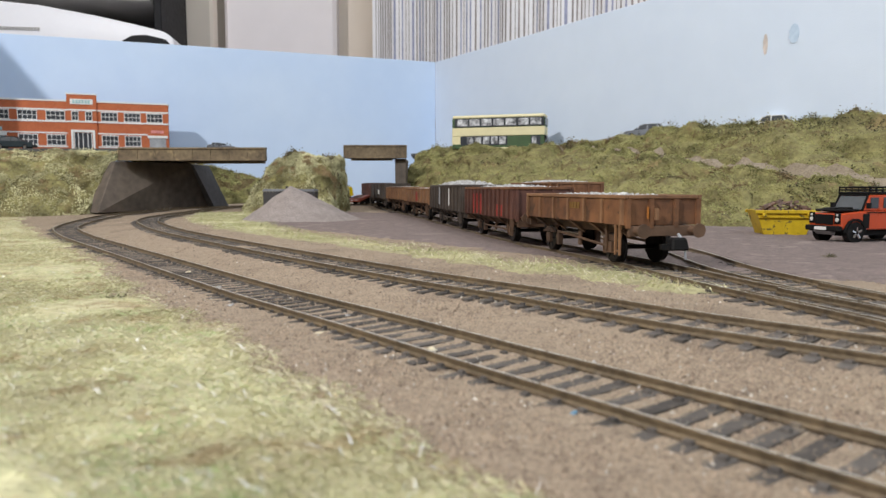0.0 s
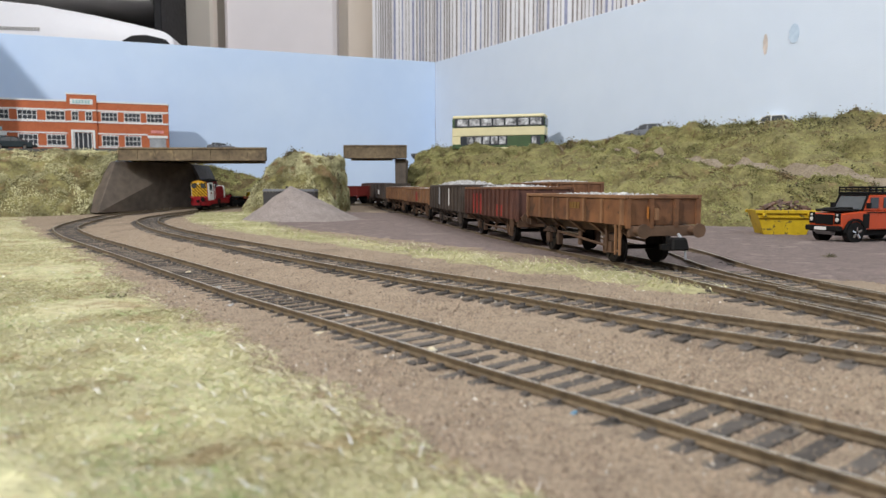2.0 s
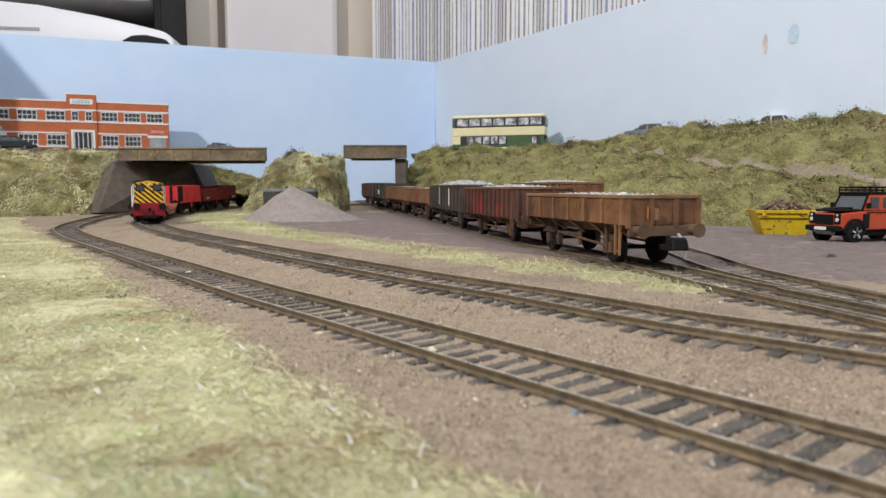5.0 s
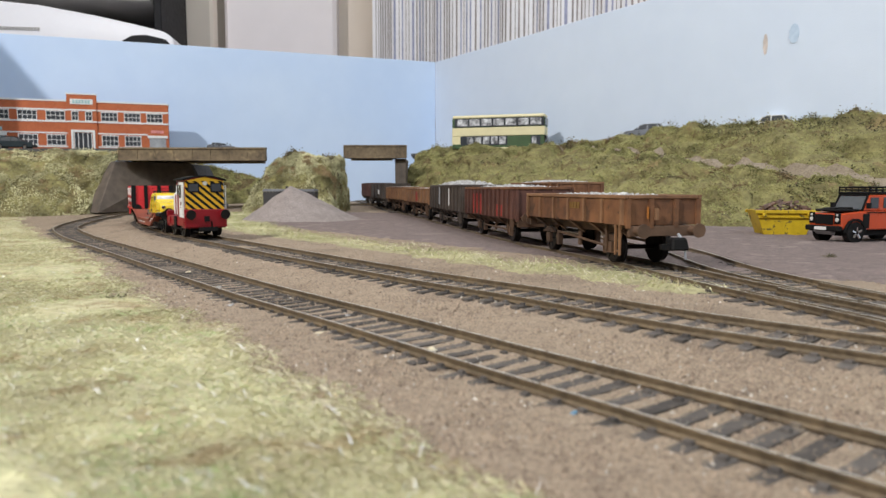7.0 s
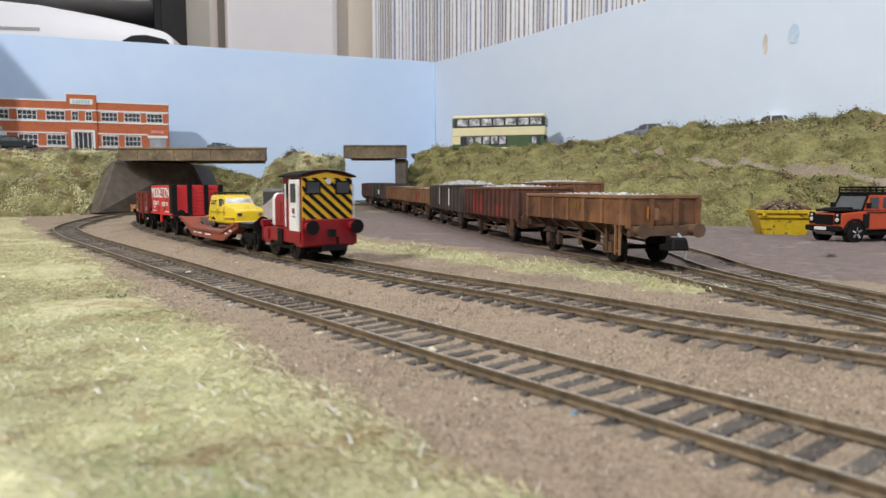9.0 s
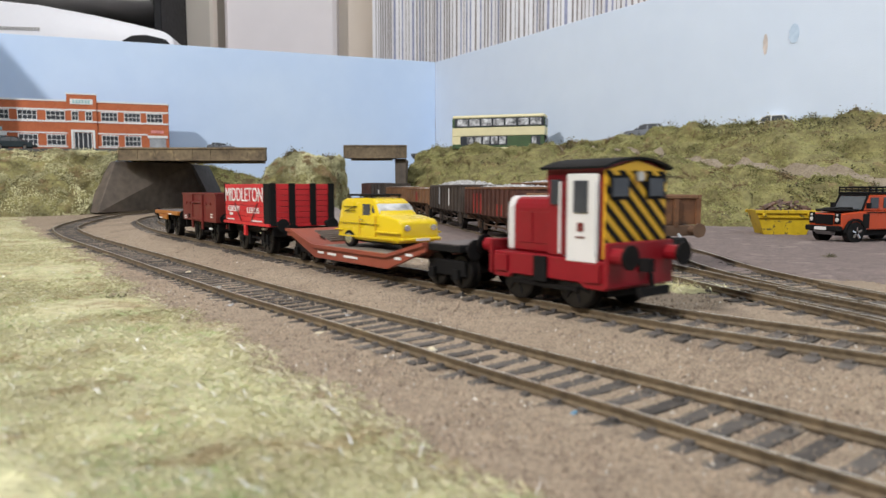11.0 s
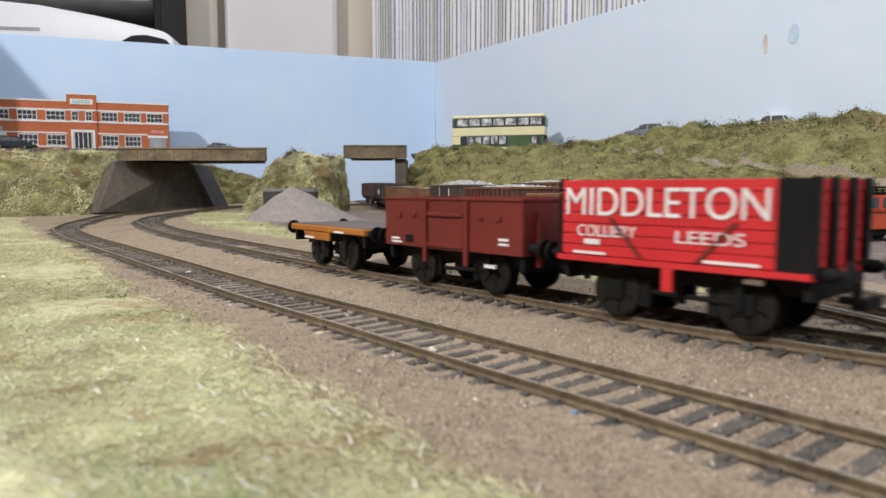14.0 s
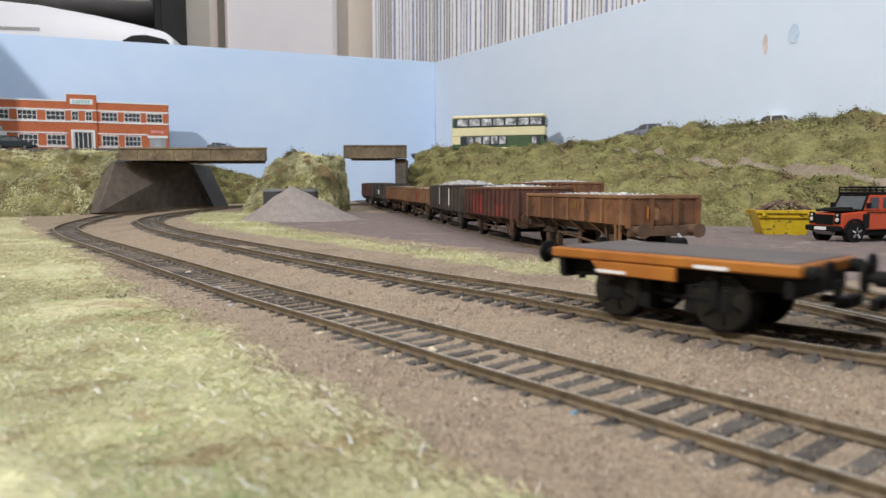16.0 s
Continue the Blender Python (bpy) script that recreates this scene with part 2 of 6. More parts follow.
def smooth_line(points, step=0.002):
    """A soft line through the points, resampled at even steps: distances and places."""
    p = np.array(points, float)
    p = np.vstack([2 * p[0] - p[1], p, 2 * p[-1] - p[-2]])
    out = []
    for i in range(1, len(p) - 2):
        a, b, c, d = p[i - 1:i + 3]
        for t in np.linspace(0, 1, 40, endpoint=False):
            out.append(.5 * (2 * b + (c - a) * t + (2 * a - 5 * b + 4 * c - d) * t * t + (3 * b - a - 3 * c + d) * t ** 3))
    out = np.array(out + [p[-2]])
    k = np.ones(25) / 25
    e = np.vstack([np.repeat(out[:1], 12, 0), out, np.repeat(out[-1:], 12, 0)])
    out = np.stack([np.convolve(e[:, j], k, "valid") for j in range(3)], 1)
    s = np.concatenate([[0], np.cumsum(np.linalg.norm(np.diff(out[:, :2], axis=0), axis=1))])
    u = np.arange(0, s[-1], step)
    return u, np.stack([np.interp(u, s, out[:, j]) for j in range(3)], 1)


def on_line(line, s, off=0.0):
    """The place at distance s, off metres to the left, and the direction there."""
    u, p = line
    q = np.array([np.interp(s, u, p[:, j]) for j in range(3)])
    a = np.array([np.interp(s + .003, u, p[:, j]) - np.interp(s - .003, u, p[:, j]) for j in range(2)])
    a /= max(1e-9, np.linalg.norm(a))
    return q + np.array([-a[1], a[0], 0]) * off, a


MZ = 0.0075
LOOP = smooth_line([(.3005, -.1146, MZ), (.1904, .0104, MZ), (.0807, .1245, MZ), (.0519, .1539, MZ), (.0252, .1892, MZ), (-.0071, .2269, MZ), (-.0709, .3118, MZ),
                    (-.1335, .3982, MZ), (-.1899, .4808, MZ), (-.2356, .5623, MZ), (-.266, .625, MZ), (-.286, .69, .0075), (-.293, .75, .0080), (-.287, .81, .0095)]
                   + [(x, y, .0130) for x, y in arc_right((-.287, .81), 14, .42, .60, 12)])
FRONT = smooth_line([(.20, -.09, .004), (.12, 0, .004), (.0529, .0805, .004), (.0386, .098, .004), (.0262, .1133, .004), (.0113, .1315, .004), (-.0137, .1633, .004),
                     (-.0527, .2108, .004), (-.0772, .2422, .004), (-.1246, .3053, .004), (-.1858, .3864, .004), (-.246, .467, .004), (-.298, .5481, .004),
                     (-.325, .605, .0040), (-.347, .678, .0052), (-.355, .75, .0078), (-.347, .825, .0095)]
                    + [(x, y, .0115) for x, y in arc_right((-.347, .825), 14, .48, .62, 12)])
SIDING = smooth_line([(.112, .115, .0075), (.1033, .148, .0075), (.0985, .168, .0075), (.0858, .2155, .0075), (.0755, .273, .0075), (.045, .383, .0075), (.0117, .551, .0075),
                      (-.022, .72, .0078), (-.0582, .88, .009), (-.131, 1.2, .0126), (-.16, 1.33, .0126)])
BACK_ROAD = smooth_line([(.118, .125, .0075), (.116, .165, .0075), (.1075, .2155, .0075), (.105, .26, .0075), (.110, .33, .0075), (.098, .42, .0075), (.066, .57, .0078), (.04, .70, .008)])


def nearest(line, x, y, every=3):
    """Distance of each place to the line, and the line's height there."""
    p = line[1][::every]
    best, z = np.full(x.shape, 9.0), np.zeros(x.shape)
    for q in p:
        d = np.hypot(x - q[0], y - q[1])
        m = d < best
        best[m], z[m] = d[m], q[2]
    return best, z


def ground_height(x, y):
    w, s = np.zeros(x.shape), np.zeros(x.shape)
    for line in (FRONT, LOOP, SIDING):
        d, z = nearest(line, x, y)
        k = 1 / (d + 0.004) ** 3
        w, s = w + k, s + k * (z - 0.00225 + .00014 * np.exp(-((d - .0135) / .0025) ** 2))
    return s / w


def hump(x, y, f, seed=0.0):
    return np.array([noise.noise((a * f, b * f, seed)) for a, b in zip(x.ravel(), y.ravel())]).reshape(x.shape)


# ---- the ground: one sheet of fine ballast over the baseboard ----
def build_ground():
    ys = np.concatenate([np.linspace(-.12, .10, 50, endpoint=False), .10 * (1.5 / .10) ** np.linspace(0, 1, 210)])
    xs = np.sign(np.linspace(-1, 1, 360)) * np.abs(np.linspace(-1, 1, 360)) ** 1.5 * 0.95 - 0.02
    X, Y = np.meshgrid(xs, ys)
    Z = ground_height(X, Y) + hump(X, Y, 35) * 0.0004 + hump(X, Y, 190, 4) * 0.0003
    n = len(xs)
    f = [(j * n + i, j * n + i + 1, j * n + n + i + 1, j * n + n + i) for j in range(len(ys) - 1) for i in range(n - 1)]
    sh = Shape().add(np.stack([X.ravel(), Y.ravel(), Z.ravel()], 1).tolist(), f)
    ob = part("ground", sh, BALLAST, smooth=True)
    tagged(ob, "fine brown ballast ground glued over the baseboard", "ground", kind="structure")


build_ground()


def patch_mask_yard(x, y):
    """Inside the cinder yard: right of a line beside the loop."""
    d = np.interp(y, [.15, .22, .30, .40, .50, .62, .75], [.16, .145, .055, -.015, -.085, -.17, -.185])
    return x - d + hump(x, y, 60, 2) * 0.008


def build_sheet(name, inside, x0, x1, y0, y1, step, lift, mat, label, category):
    """A thin layer of scatter laid on the ground, with a ragged edge; its rim sinks in."""
    X, Y = np.meshgrid(np.arange(x0, x1, step), np.arange(y0, y1, step))
    m = inside(X, Y)
    Z = ground_height(X, Y) + hump(X, Y, 35) * 0.0007 + np.clip(m / 0.01, -1, 1) * lift + hump(X, Y, 120, 7) * lift * 0.35
    n = X.shape[1]
    keep = m > -0.012
    f = [(j * n + i, j * n + i + 1, j * n + n + i + 1, j * n + n + i) for j in range(X.shape[0] - 1) for i in range(n - 1) if keep[j, i] and keep[j + 1, i + 1]]
    ob = part(name, Shape().add(np.stack([X.ravel(), Y.ravel(), Z.ravel()], 1).tolist(), f), mat, smooth=True)
    bm = bmesh.new()
    bm.from_mesh(ob.data)
    bmesh.ops.delete(bm, geom=[v for v in bm.verts if not v.link_faces], context="VERTS")
    bm.to_mesh(ob.data)
    bm.free()
    return tagged(ob, label, category, kind="structure")


build_sheet("yard_ground", patch_mask_yard, -.19, .75, .19, .82, .005, .0009, CINDER, "purplish brown cinder ground of the goods yard", "yard ground")


def lawn_mask(x, y):
    """Inside the near lawn, left of the front track."""
    e = np.interp(y, [-.1, .05, .074, .087, .10, .118, .144, .183, .222, .284, .39, .544, .68, .78], [.02, .012, -.001, -.009, -.017, -.028, -.045, -.072, -.102, -.141, -.212, -.32, -.42, -.45])
    return e - x + hump(x, y, 45, 9) * 0.012 * np.clip(y / .2, .4, 1.2)


build_sheet("lawn_ground", lawn_mask, -.80, .03, -.08, .72, .005, .0010, TURF, "yellowish green turf mat beside the front track", "lawn")


def strip_mask(x, y):
    """Inside the weedy strip between the loop and the yard."""
    c = np.interp(y, [.2, .25, .30, .35, .42, .50, .60, .70, .80], [.078, .050, .012, -.022, -.074, -.13, -.18, -.215, -.235])
    w = np.interp(y, [.2, .26, .32, .45, .55, .65, .8], [.006, .016, .014, .018, .026, .035, .045])
    return w - np.abs(x - c) + hump(x, y, 55, 5) * 0.012


build_sheet("verge_ground", strip_mask, -.30, .12, .20, .80, .004, .0006, VERGEMAT, "weedy verge between the loop line and the yard", "verge")


def blades(name, inside, count, x0, x1, y0, y1, length, width, mats, label, lean=0.9, seed=1, dense_near=True, base=0.0008):
    """Static grass fibres on the ground: thin bent blades in one mesh."""
    rng = np.random.default_rng(seed)
    u = rng.random(count * 3)
    y = y0 * (y1 / y0) ** u if dense_near else y0 + (y1 - y0) * u
    x = x0 + (x1 - x0) * rng.random(count * 3)
    if dense_near:
        x = np.clip(y * 1.0, .06, 1) * (rng.random(count * 3) * -1.0) + .03
    m = inside(x, y)
    ok = (m > -.008) & (rng.random(count * 3) < np.clip(0.22 + m / 0.045, 0, 1))
    x, y = x[ok][:count], y[ok][:count]
    n = len(x)
    z = ground_height(x, y) + base
    a = rng.random(n) * 2 * np.pi
    L = length * (0.4 + 0.9 * rng.random(n))
    tilt = np.minimum(lean * (0.8 + 0.35 * rng.random(n)), 1.54)
    dx, dy = np.cos(a) * np.sin(tilt), np.sin(a) * np.sin(tilt)
    dz = np.cos(tilt)
    b = a + np.pi / 2
    w = width * (0.6 + 0.8 * rng.random(n))
    wx, wy = np.cos(b) * w, np.sin(b) * w
    P = np.empty((n, 5, 3))
    for i, (k, drop, ww) in enumerate(((0, 0, 1), (0, 0, -1), (.55, 0, .8), (.55, 0, -.8), (1, .08, 0))):
        P[:, i, 0] = x + dx * L * k + wx * ww
        P[:, i, 1] = y + dy * L * k + wy * ww
        P[:, i, 2] = z + np.maximum(dz * L * k - drop * L * np.sin(tilt), 0) + 0.0001 * i
    idx = np.arange(n)[:, None] * 5
    quads = (idx + np.array([0, 1, 3, 2])).tolist()
    tris = (idx + np.array([2, 3, 4])).tolist()
    me = bpy.data.meshes.new(name)
    me.from_pydata(P.reshape(-1, 3).tolist(), [], quads + tris)
    for mt in mats:
        me.materials.append(mt)
    pick = rng.integers(0, len(mats), n)
    me.polygons.foreach_set("material_index", np.concatenate([pick, pick]).astype(np.int32))
    return tagged(new(name, me), label, "grass", kind="stuff")


blades("lawn_grass", lawn_mask, 330000, -.8, .03, .045, .76, .0018, .000030, [BLADE, BLADE, GREENBLADE, STRAW], "short yellow-green static grass fibres with pale straw", 1.42, 3)
blades("olive_grass", lambda x, y: np.where(hump(x, y, 16, 6) > -.12, np.minimum(lawn_mask(x, y), (y - .17) * .4), -1), 80000, -.8, .03, .17, .70, .0020, .000035, [OLIVEBLADE], "duller olive fibres over the farther lawn", 1.3, 8)
# sparse white fibres put the lawn's glints into colour
blades("shiny_fibres", lawn_mask, 1000, -.8, .03, .06, .5, .0024, .00012, [GLINT], "a few glossy fibres coloured white to stand in for glints", 1.35, 6)
blades("verge_grass", strip_mask, 90000, -.28, .12, .20, .80, .0026, .00006, [VERGE, VERGE, VERGE, STRAW], "short pale green static grass on the verge", 1.1, 4, False)


def grains(name, count, seed, spread, size, mat, label, inside=None):
    """Loose stones: small uneven four-sided chips in one mesh."""
    rng = np.random.default_rng(seed)
    x, y = spread(rng, count)
    if inside is not None:
        k = inside(x, y)
        x, y = x[k], y[k]
    z = ground_height(x, y)
    n = len(x)
    base = np.array([(1, 0, -.5), (-.6, .8, -.5), (-.6, -.8, -.5), (.1, 0, .8)])
    P = base[None] * (size * (0.35 + rng.random((n, 1, 1)) ** 2 * 1.3)) * (0.6 + 0.8 * rng.random((n, 4, 3)))
    a = rng.random(n) * 6.28
    c, s = np.cos(a)[:, None], np.sin(a)[:, None]
    Q = np.stack([P[:, :, 0] * c - P[:, :, 1] * s + x[:, None], P[:, :, 0] * s + P[:, :, 1] * c + y[:, None], P[:, :, 2] + z[:, None]], 2)
    idx = np.arange(n)[:, None] * 4
    F = np.concatenate([idx + np.array(t) for t in ((0, 1, 3), (1, 2, 3), (2, 0, 3))]).tolist()
    me = bpy.data.meshes.new(name)
    me.from_pydata(Q.reshape(-1, 3).tolist(), [], F)
    me.materials.append(mat)
    return tagged(new(name, me), label, "gravel", kind="stuff")


def fan_spread(rng, n):
    y = .055 * (.75 / .055) ** rng.random(n)
    return (rng.random(n) * 1.5 - 0.75) * y, y


grains("loose_ballast", 80000, 11, fan_spread, .00042, GRAIN, "loose fine brown ballast grains over the ground",
       lambda x, y: (lawn_mask(x, y) < .012) & (patch_mask_yard(x, y) < .01) & (np.minimum(np.minimum(nearest(FRONT, x, y)[0], nearest(LOOP, x, y)[0]), nearest(SIDING, x, y)[0]) > .0155 - .03 * (hump(x, y, 900, 3) > .12)))


def track_spread(line, reach):
    def spread(rng, n):
        s = .1 + (.85 - .1) * rng.random(n) ** 1.5
        o = rng.normal(size=n) * reach
        q = np.array([on_line(line, a, b)[0] for a, b in zip(s, o)])
        return q[:, 0], q[:, 1]
    return spread


def off_rail(line, gauge):
    return lambda x, y: np.abs(nearest(line, x, y, 1)[0] - gauge / 2) > .0011


PALEGRIT = material("pale_grit", (0.62, 0.57, 0.50), (0.42, 0.36, 0.29), 0.8, 900, island=0.35)
grains("track_ballast", 9000, 15, track_spread(FRONT, .0105), .00045, GRAIN, "brown ballast spilled over the front sleepers", off_rail(FRONT, .0177))
grains("track_ballast", 9000, 16, track_spread(LOOP, .0105), .00045, GRAIN, "brown ballast spilled over the loop sleepers", off_rail(LOOP, .0172))
grains("pale_grit", 5000, 17, fan_spread, .00034, PALEGRIT, "scattered pale grit among the ballast", lambda x, y: lawn_mask(x, y) < .0)


def yard_spread(rng, n):
    y = .2 + .45 * rng.random(n)
    return (rng.random(n) * 1.1 - .35) * y / .6, y


grains("yard_grit", 16000, 12, yard_spread, .00045, CINDER, "loose cinder grit over the yard", lambda x, y: patch_mask_yard(x, y) > .004)


# ---- railway track ----
def rail_shape(line, off, s0, s1, step, w=0.00033, h=0.0019):
    """A rail of flat-bottom section swept along the line: rusty sides, worn steel head."""
    prof = [(-.0006, -h), (.0006, -h), (.0006, -h + .0003), (w * .55, -h + .0007), (w * .55, -.0008), (w, -.0006), (w, -.0001), (w * .75, 0), (-w * .75, 0), (-w, -.0001),
            (-w, -.0006), (-w * .55, -.0008), (-w * .55, -h + .0007), (-.0006, -h + .0003)]
    sh, n = Shape(), len(prof)
    ss = np.arange(s0, s1, step)
    pts = []
    for s in ss:
        q, a = on_line(line, s, off)
        for u, z in prof:
            pts.append((q[0] - a[1] * u, q[1] + a[0] * u, q[2] + z))
    f, mi = [], []
    for j in range(len(ss) - 1):
        for i in range(n):
            f.append((j * n + i, j * n + (i + 1) % n, j * n + n + (i + 1) % n, j * n + n + i))
            mi.append(1 if i == 7 else 0)
    f += [tuple(range(n)), tuple(range((len(ss) - 1) * n, len(ss) * n))[::-1]]
    sh.v, sh.f, sh.mi = pts, f, mi + [0, 0]
    return sh


def sleeper_shape(length, wide, seed):
    r = random.Random(seed)
    sh = Shape()
    j = lambda a: a * (1 + r.uniform(-.05, .05))
    sh.box(j(-length / 2), j(-wide / 2), -.0016, j(length / 2), j(wide / 2), 0, .00015)
    for s in (-1, 1):
        for k in (-1, 1):
            x = s * length * .29 + k * .0016
            sh.box(x - .0007, -.0008, -.0002, x + .0007, .0008, .0006, .0002)
    return sh


def track(label, line, gauge, s0, s1, pitch, seed, length=.0285, wide=.0034):
    t = thing("railway_track", label, "railway track")
    for k in (-1, 1):
        part("rail", rail_shape(line, k * gauge / 2, s0, s1, .004), [RAIL, RAILTOP], t, "rusty rail with a worn bright head")
    r = random.Random(seed)
    kinds = []
    s, i = s0 + pitch, 0
    while s < s1 - pitch:
        q, a = on_line(line, s)
        slip = r.gauss(0, .0006)
        m = Matrix.Translation((q[0] - a[1] * slip, q[1] + a[0] * slip, q[2] - .0019 - r.uniform(0, .0002))) @ Matrix.Rotation(math.atan2(a[1], a[0]) + radians(90) + r.uniform(-.03, .03), 4, "Z")
        if len(kinds) < 5:
            kinds.append(part("sleeper", sleeper_shape(length, wide, seed + i), SLEEPER, t))
            kinds[-1].matrix_basis = m
        else:
            share(kinds[i % 5], m)
        s, i = s + pitch * r.uniform(.97, 1.03), i + 1
    return t


track("weathered front running line on grey sleepers", FRONT, .0177, .05, 1.35, .0058, 40, .0280, .0030)
track("weathered loop line used by the moving train", LOOP, .0172, .05, 1.75, .0060, 50, .0275, .0030)
yard_line = track("siding under the row of parked wagons", SIDING, .0175, .02, 1.25, .0070, 60)
second_line = track("short second siding joined to the yard turnout", BACK_ROAD, .0170, .02, .55, .0070, 70)
for line, owner, side in ((SIDING, yard_line, 1), (SIDING, yard_line, -1), (BACK_ROAD, second_line, -1)):
    part("check_rail", rail_shape(line, side * .0062, .022, .085, .004), [RAIL, RAILTOP], owner, "short rusty check rail")


# ---- backdrop boards, room and baseboard ----
CORNER, LDIR, RDIR = Vector((-.015, 1.42)), Vector((-.72, -.266)).normalized(), Vector((.287, -.454)).normalized()
BOARD_Z = .2875


def board(name, p, d, length, z0, z1, thick, mat, label):
    """An upright board from p along d; its thickness lies away from the layout."""
    n = Vector((-d.y, d.x))
    if n.dot(Vector((0, .6)) - p) > 0:
        n = -n
    a, b = p, p + d * length
    sh = Shape().prism([(a.x, a.y), (b.x, b.y), (b.x + n.x * thick, b.y + n.y * thick), (a.x + n.x * thick, a.y + n.y * thick)], z0, z1, "z")
    return tagged(part(name, sh, mat, bevel=.0006), label, "backdrop board", kind="structure")


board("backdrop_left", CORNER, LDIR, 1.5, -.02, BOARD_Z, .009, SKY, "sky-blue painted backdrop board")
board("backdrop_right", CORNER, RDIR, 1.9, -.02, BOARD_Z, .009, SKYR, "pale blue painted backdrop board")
# unseen board added at the left to throw a shadow on the left backdrop
board("backdrop_end", Vector((-.664, .905)), Vector((-.9, .47)).normalized(), .5, -.02, BOARD_Z, .009, SKY, "sky-blue board added out of view to shade the left backdrop")
# its sloping top gives that shadow the slanted edge
tagged(part("end_board_top", Shape().add([(-.664 - .9 * a, .905 + .47 * a + k, z) for k in (0, .009) for a, z in ((0, BOARD_Z + .0002), (.5, BOARD_Z + .0002), (.5, .42), (.14, .42))], [(0, 1, 2, 3), (7, 6, 5, 4), (0, 4, 5, 1), (1, 5, 6, 2), (2, 6, 7, 3), (3, 7, 4, 0)]), SKY), "sloping upper piece of the added board, cut to shape its shadow", "backdrop board", kind="structure")
tagged(part("baseboard", Shape().box(-1.6, -.5, -.05, 1.3, 1.6, -.006), material("baseboard_wood", (.35, .25, .15)), bevel=.002), "wooden baseboard under the layout", "baseboard", kind="structure")


def wall_point(p, d, s, z, out=0.0):
    n = Vector((-d.y, d.x))
    if n.dot(Vector((0, .6)) - p) < 0:
        n = -n
    q = p + d * s + n * out
    return Vector((q.x, q.y, z)), n


# room shell
ROOM = [("wall_back", (-2.6, 2.0, -.8, 2.6, 2.05, 1.9), WALLCREAM), ("wall_left", (-2.65, -2.2, -.8, -2.6, 2.05, 1.9), WALLCREAM),
        ("wall_right", (2.6, -2.2, -.8, 2.65, 2.05, 1.9), WALLCREAM), ("wall_front", (-2.65, -2.25, -.8, 2.65, -2.2, 1.9), WALLCREAM),
        ("ceiling", (-2.65, -2.25, 1.9, 2.65, 2.05, 1.95), CEIL), ("room_floor", (-2.65, -2.25, -.85, 2.65, 2.05, -.8), DECK)]
for nm, bx, mt in ROOM:
    tagged(part(nm, Shape().box(*bx), mt), "plain room " + nm.replace("_", " "), nm.split("_")[0], kind="structure")


# ---- banks ----
def loft(rows, nu, nv, rough, seed):
    """A bank surface through rows of points (foot to top), each row running along the bank."""
    R = [smooth_line(r, .002)[1] for r in rows]
    R = [np.stack([np.interp(np.linspace(0, 1, nu), np.linspace(0, 1, len(r)), r[:, j]) for j in range(3)], 1) for r in R]
    R = np.array(R)
    v = np.linspace(0, len(rows) - 1, nv)
    i = np.clip(v.astype(int), 0, len(rows) - 2)
    t = (v - i)[:, None, None]
    P = R[i] * (1 - t) + R[i + 1] * t
    for a in range(nv):
        for b in range(nu):
            p = P[a, b]
            k = min(1, a / 4)
            q = Vector(p) * 30
            d = noise.noise_vector(q + Vector((seed, 0, 0))) * rough + noise.noise_vector(Vector(p) * 110 + Vector((0, seed, 0))) * rough * .55
            P[a, b] += np.array(d) * k
    return P


def sheet(P):
    nv, nu = P.shape[:2]
    f = [(a * nu + b, a * nu + b + 1, a * nu + nu + b + 1, a * nu + nu + b) for a in range(nv - 1) for b in range(nu - 1)]
    return Shape().add(P.reshape(-1, 3).tolist(), f)


def flock(name, P, count, size, mats, label, seed, clump=0.5, parent=None, tall=1.0, spread=.25, freq=60):
    """Fluffy cover of a bank: small crossed leaf flakes scattered over it, thicker in tufts."""
    rng = np.random.default_rng(seed)
    nv, nu = P.shape[:2]
    a, b = rng.random(count * 2) * (nv - 1.01), rng.random(count * 2) * (nu - 1.01)
    ia, ib = a.astype(int), b.astype(int)
    ta, tb = (a - ia)[:, None], (b - ib)[:, None]
    p = (P[ia, ib] * (1 - tb) + P[ia, ib + 1] * tb) * (1 - ta) + (P[ia + 1, ib] * (1 - tb) + P[ia + 1, ib + 1] * tb) * ta
    d = np.array([noise.noise(Vector(q) * freq + Vector((seed, 3, 1))) for q in p])
    k = d > rng.normal(clump - .5, spread, len(p))
    p, d = p[k][:count], d[k][:count]
    n = len(p)
    L = size * (.5 + rng.random((n, 1)))
    facing = np.array([0, -.6, .8]) + .55 * rng.normal(size=(n, 3))
    u = np.cross(facing, rng.normal(size=(n, 3)))
    u /= np.linalg.norm(u, axis=1)[:, None]
    w = np.cross(facing, u)
    w /= np.linalg.norm(w, axis=1)[:, None]
    lift = np.zeros((n, 3))
    lift[:, 2] = np.abs(rng.normal(size=n)) * size * .7 * tall * (1 + np.clip(d, 0, 1) * 1.5)
    lift[:, 1] = -np.abs(rng.normal(size=n)) * size * .5
    c = p + lift
    Q = np.stack([c - u * L * .5, c + w * L * .42, c + u * L * .5, c - w * L * .42 + u * L * .1], 1)
    me = bpy.data.meshes.new(name)
    me.from_pydata(Q.reshape(-1, 3).tolist(), [], (np.arange(n)[:, None] * 4 + np.arange(4)).tolist())
    for m in mats:
        me.materials.append(m)
    me.polygons.foreach_set("material_index", rng.integers(0, len(mats), n).astype(np.int32))
    ob = new(name, me)
    if parent:
        ob.parent = parent
    return tagged(ob, label, "" if parent else "undergrowth", kind="stuff")


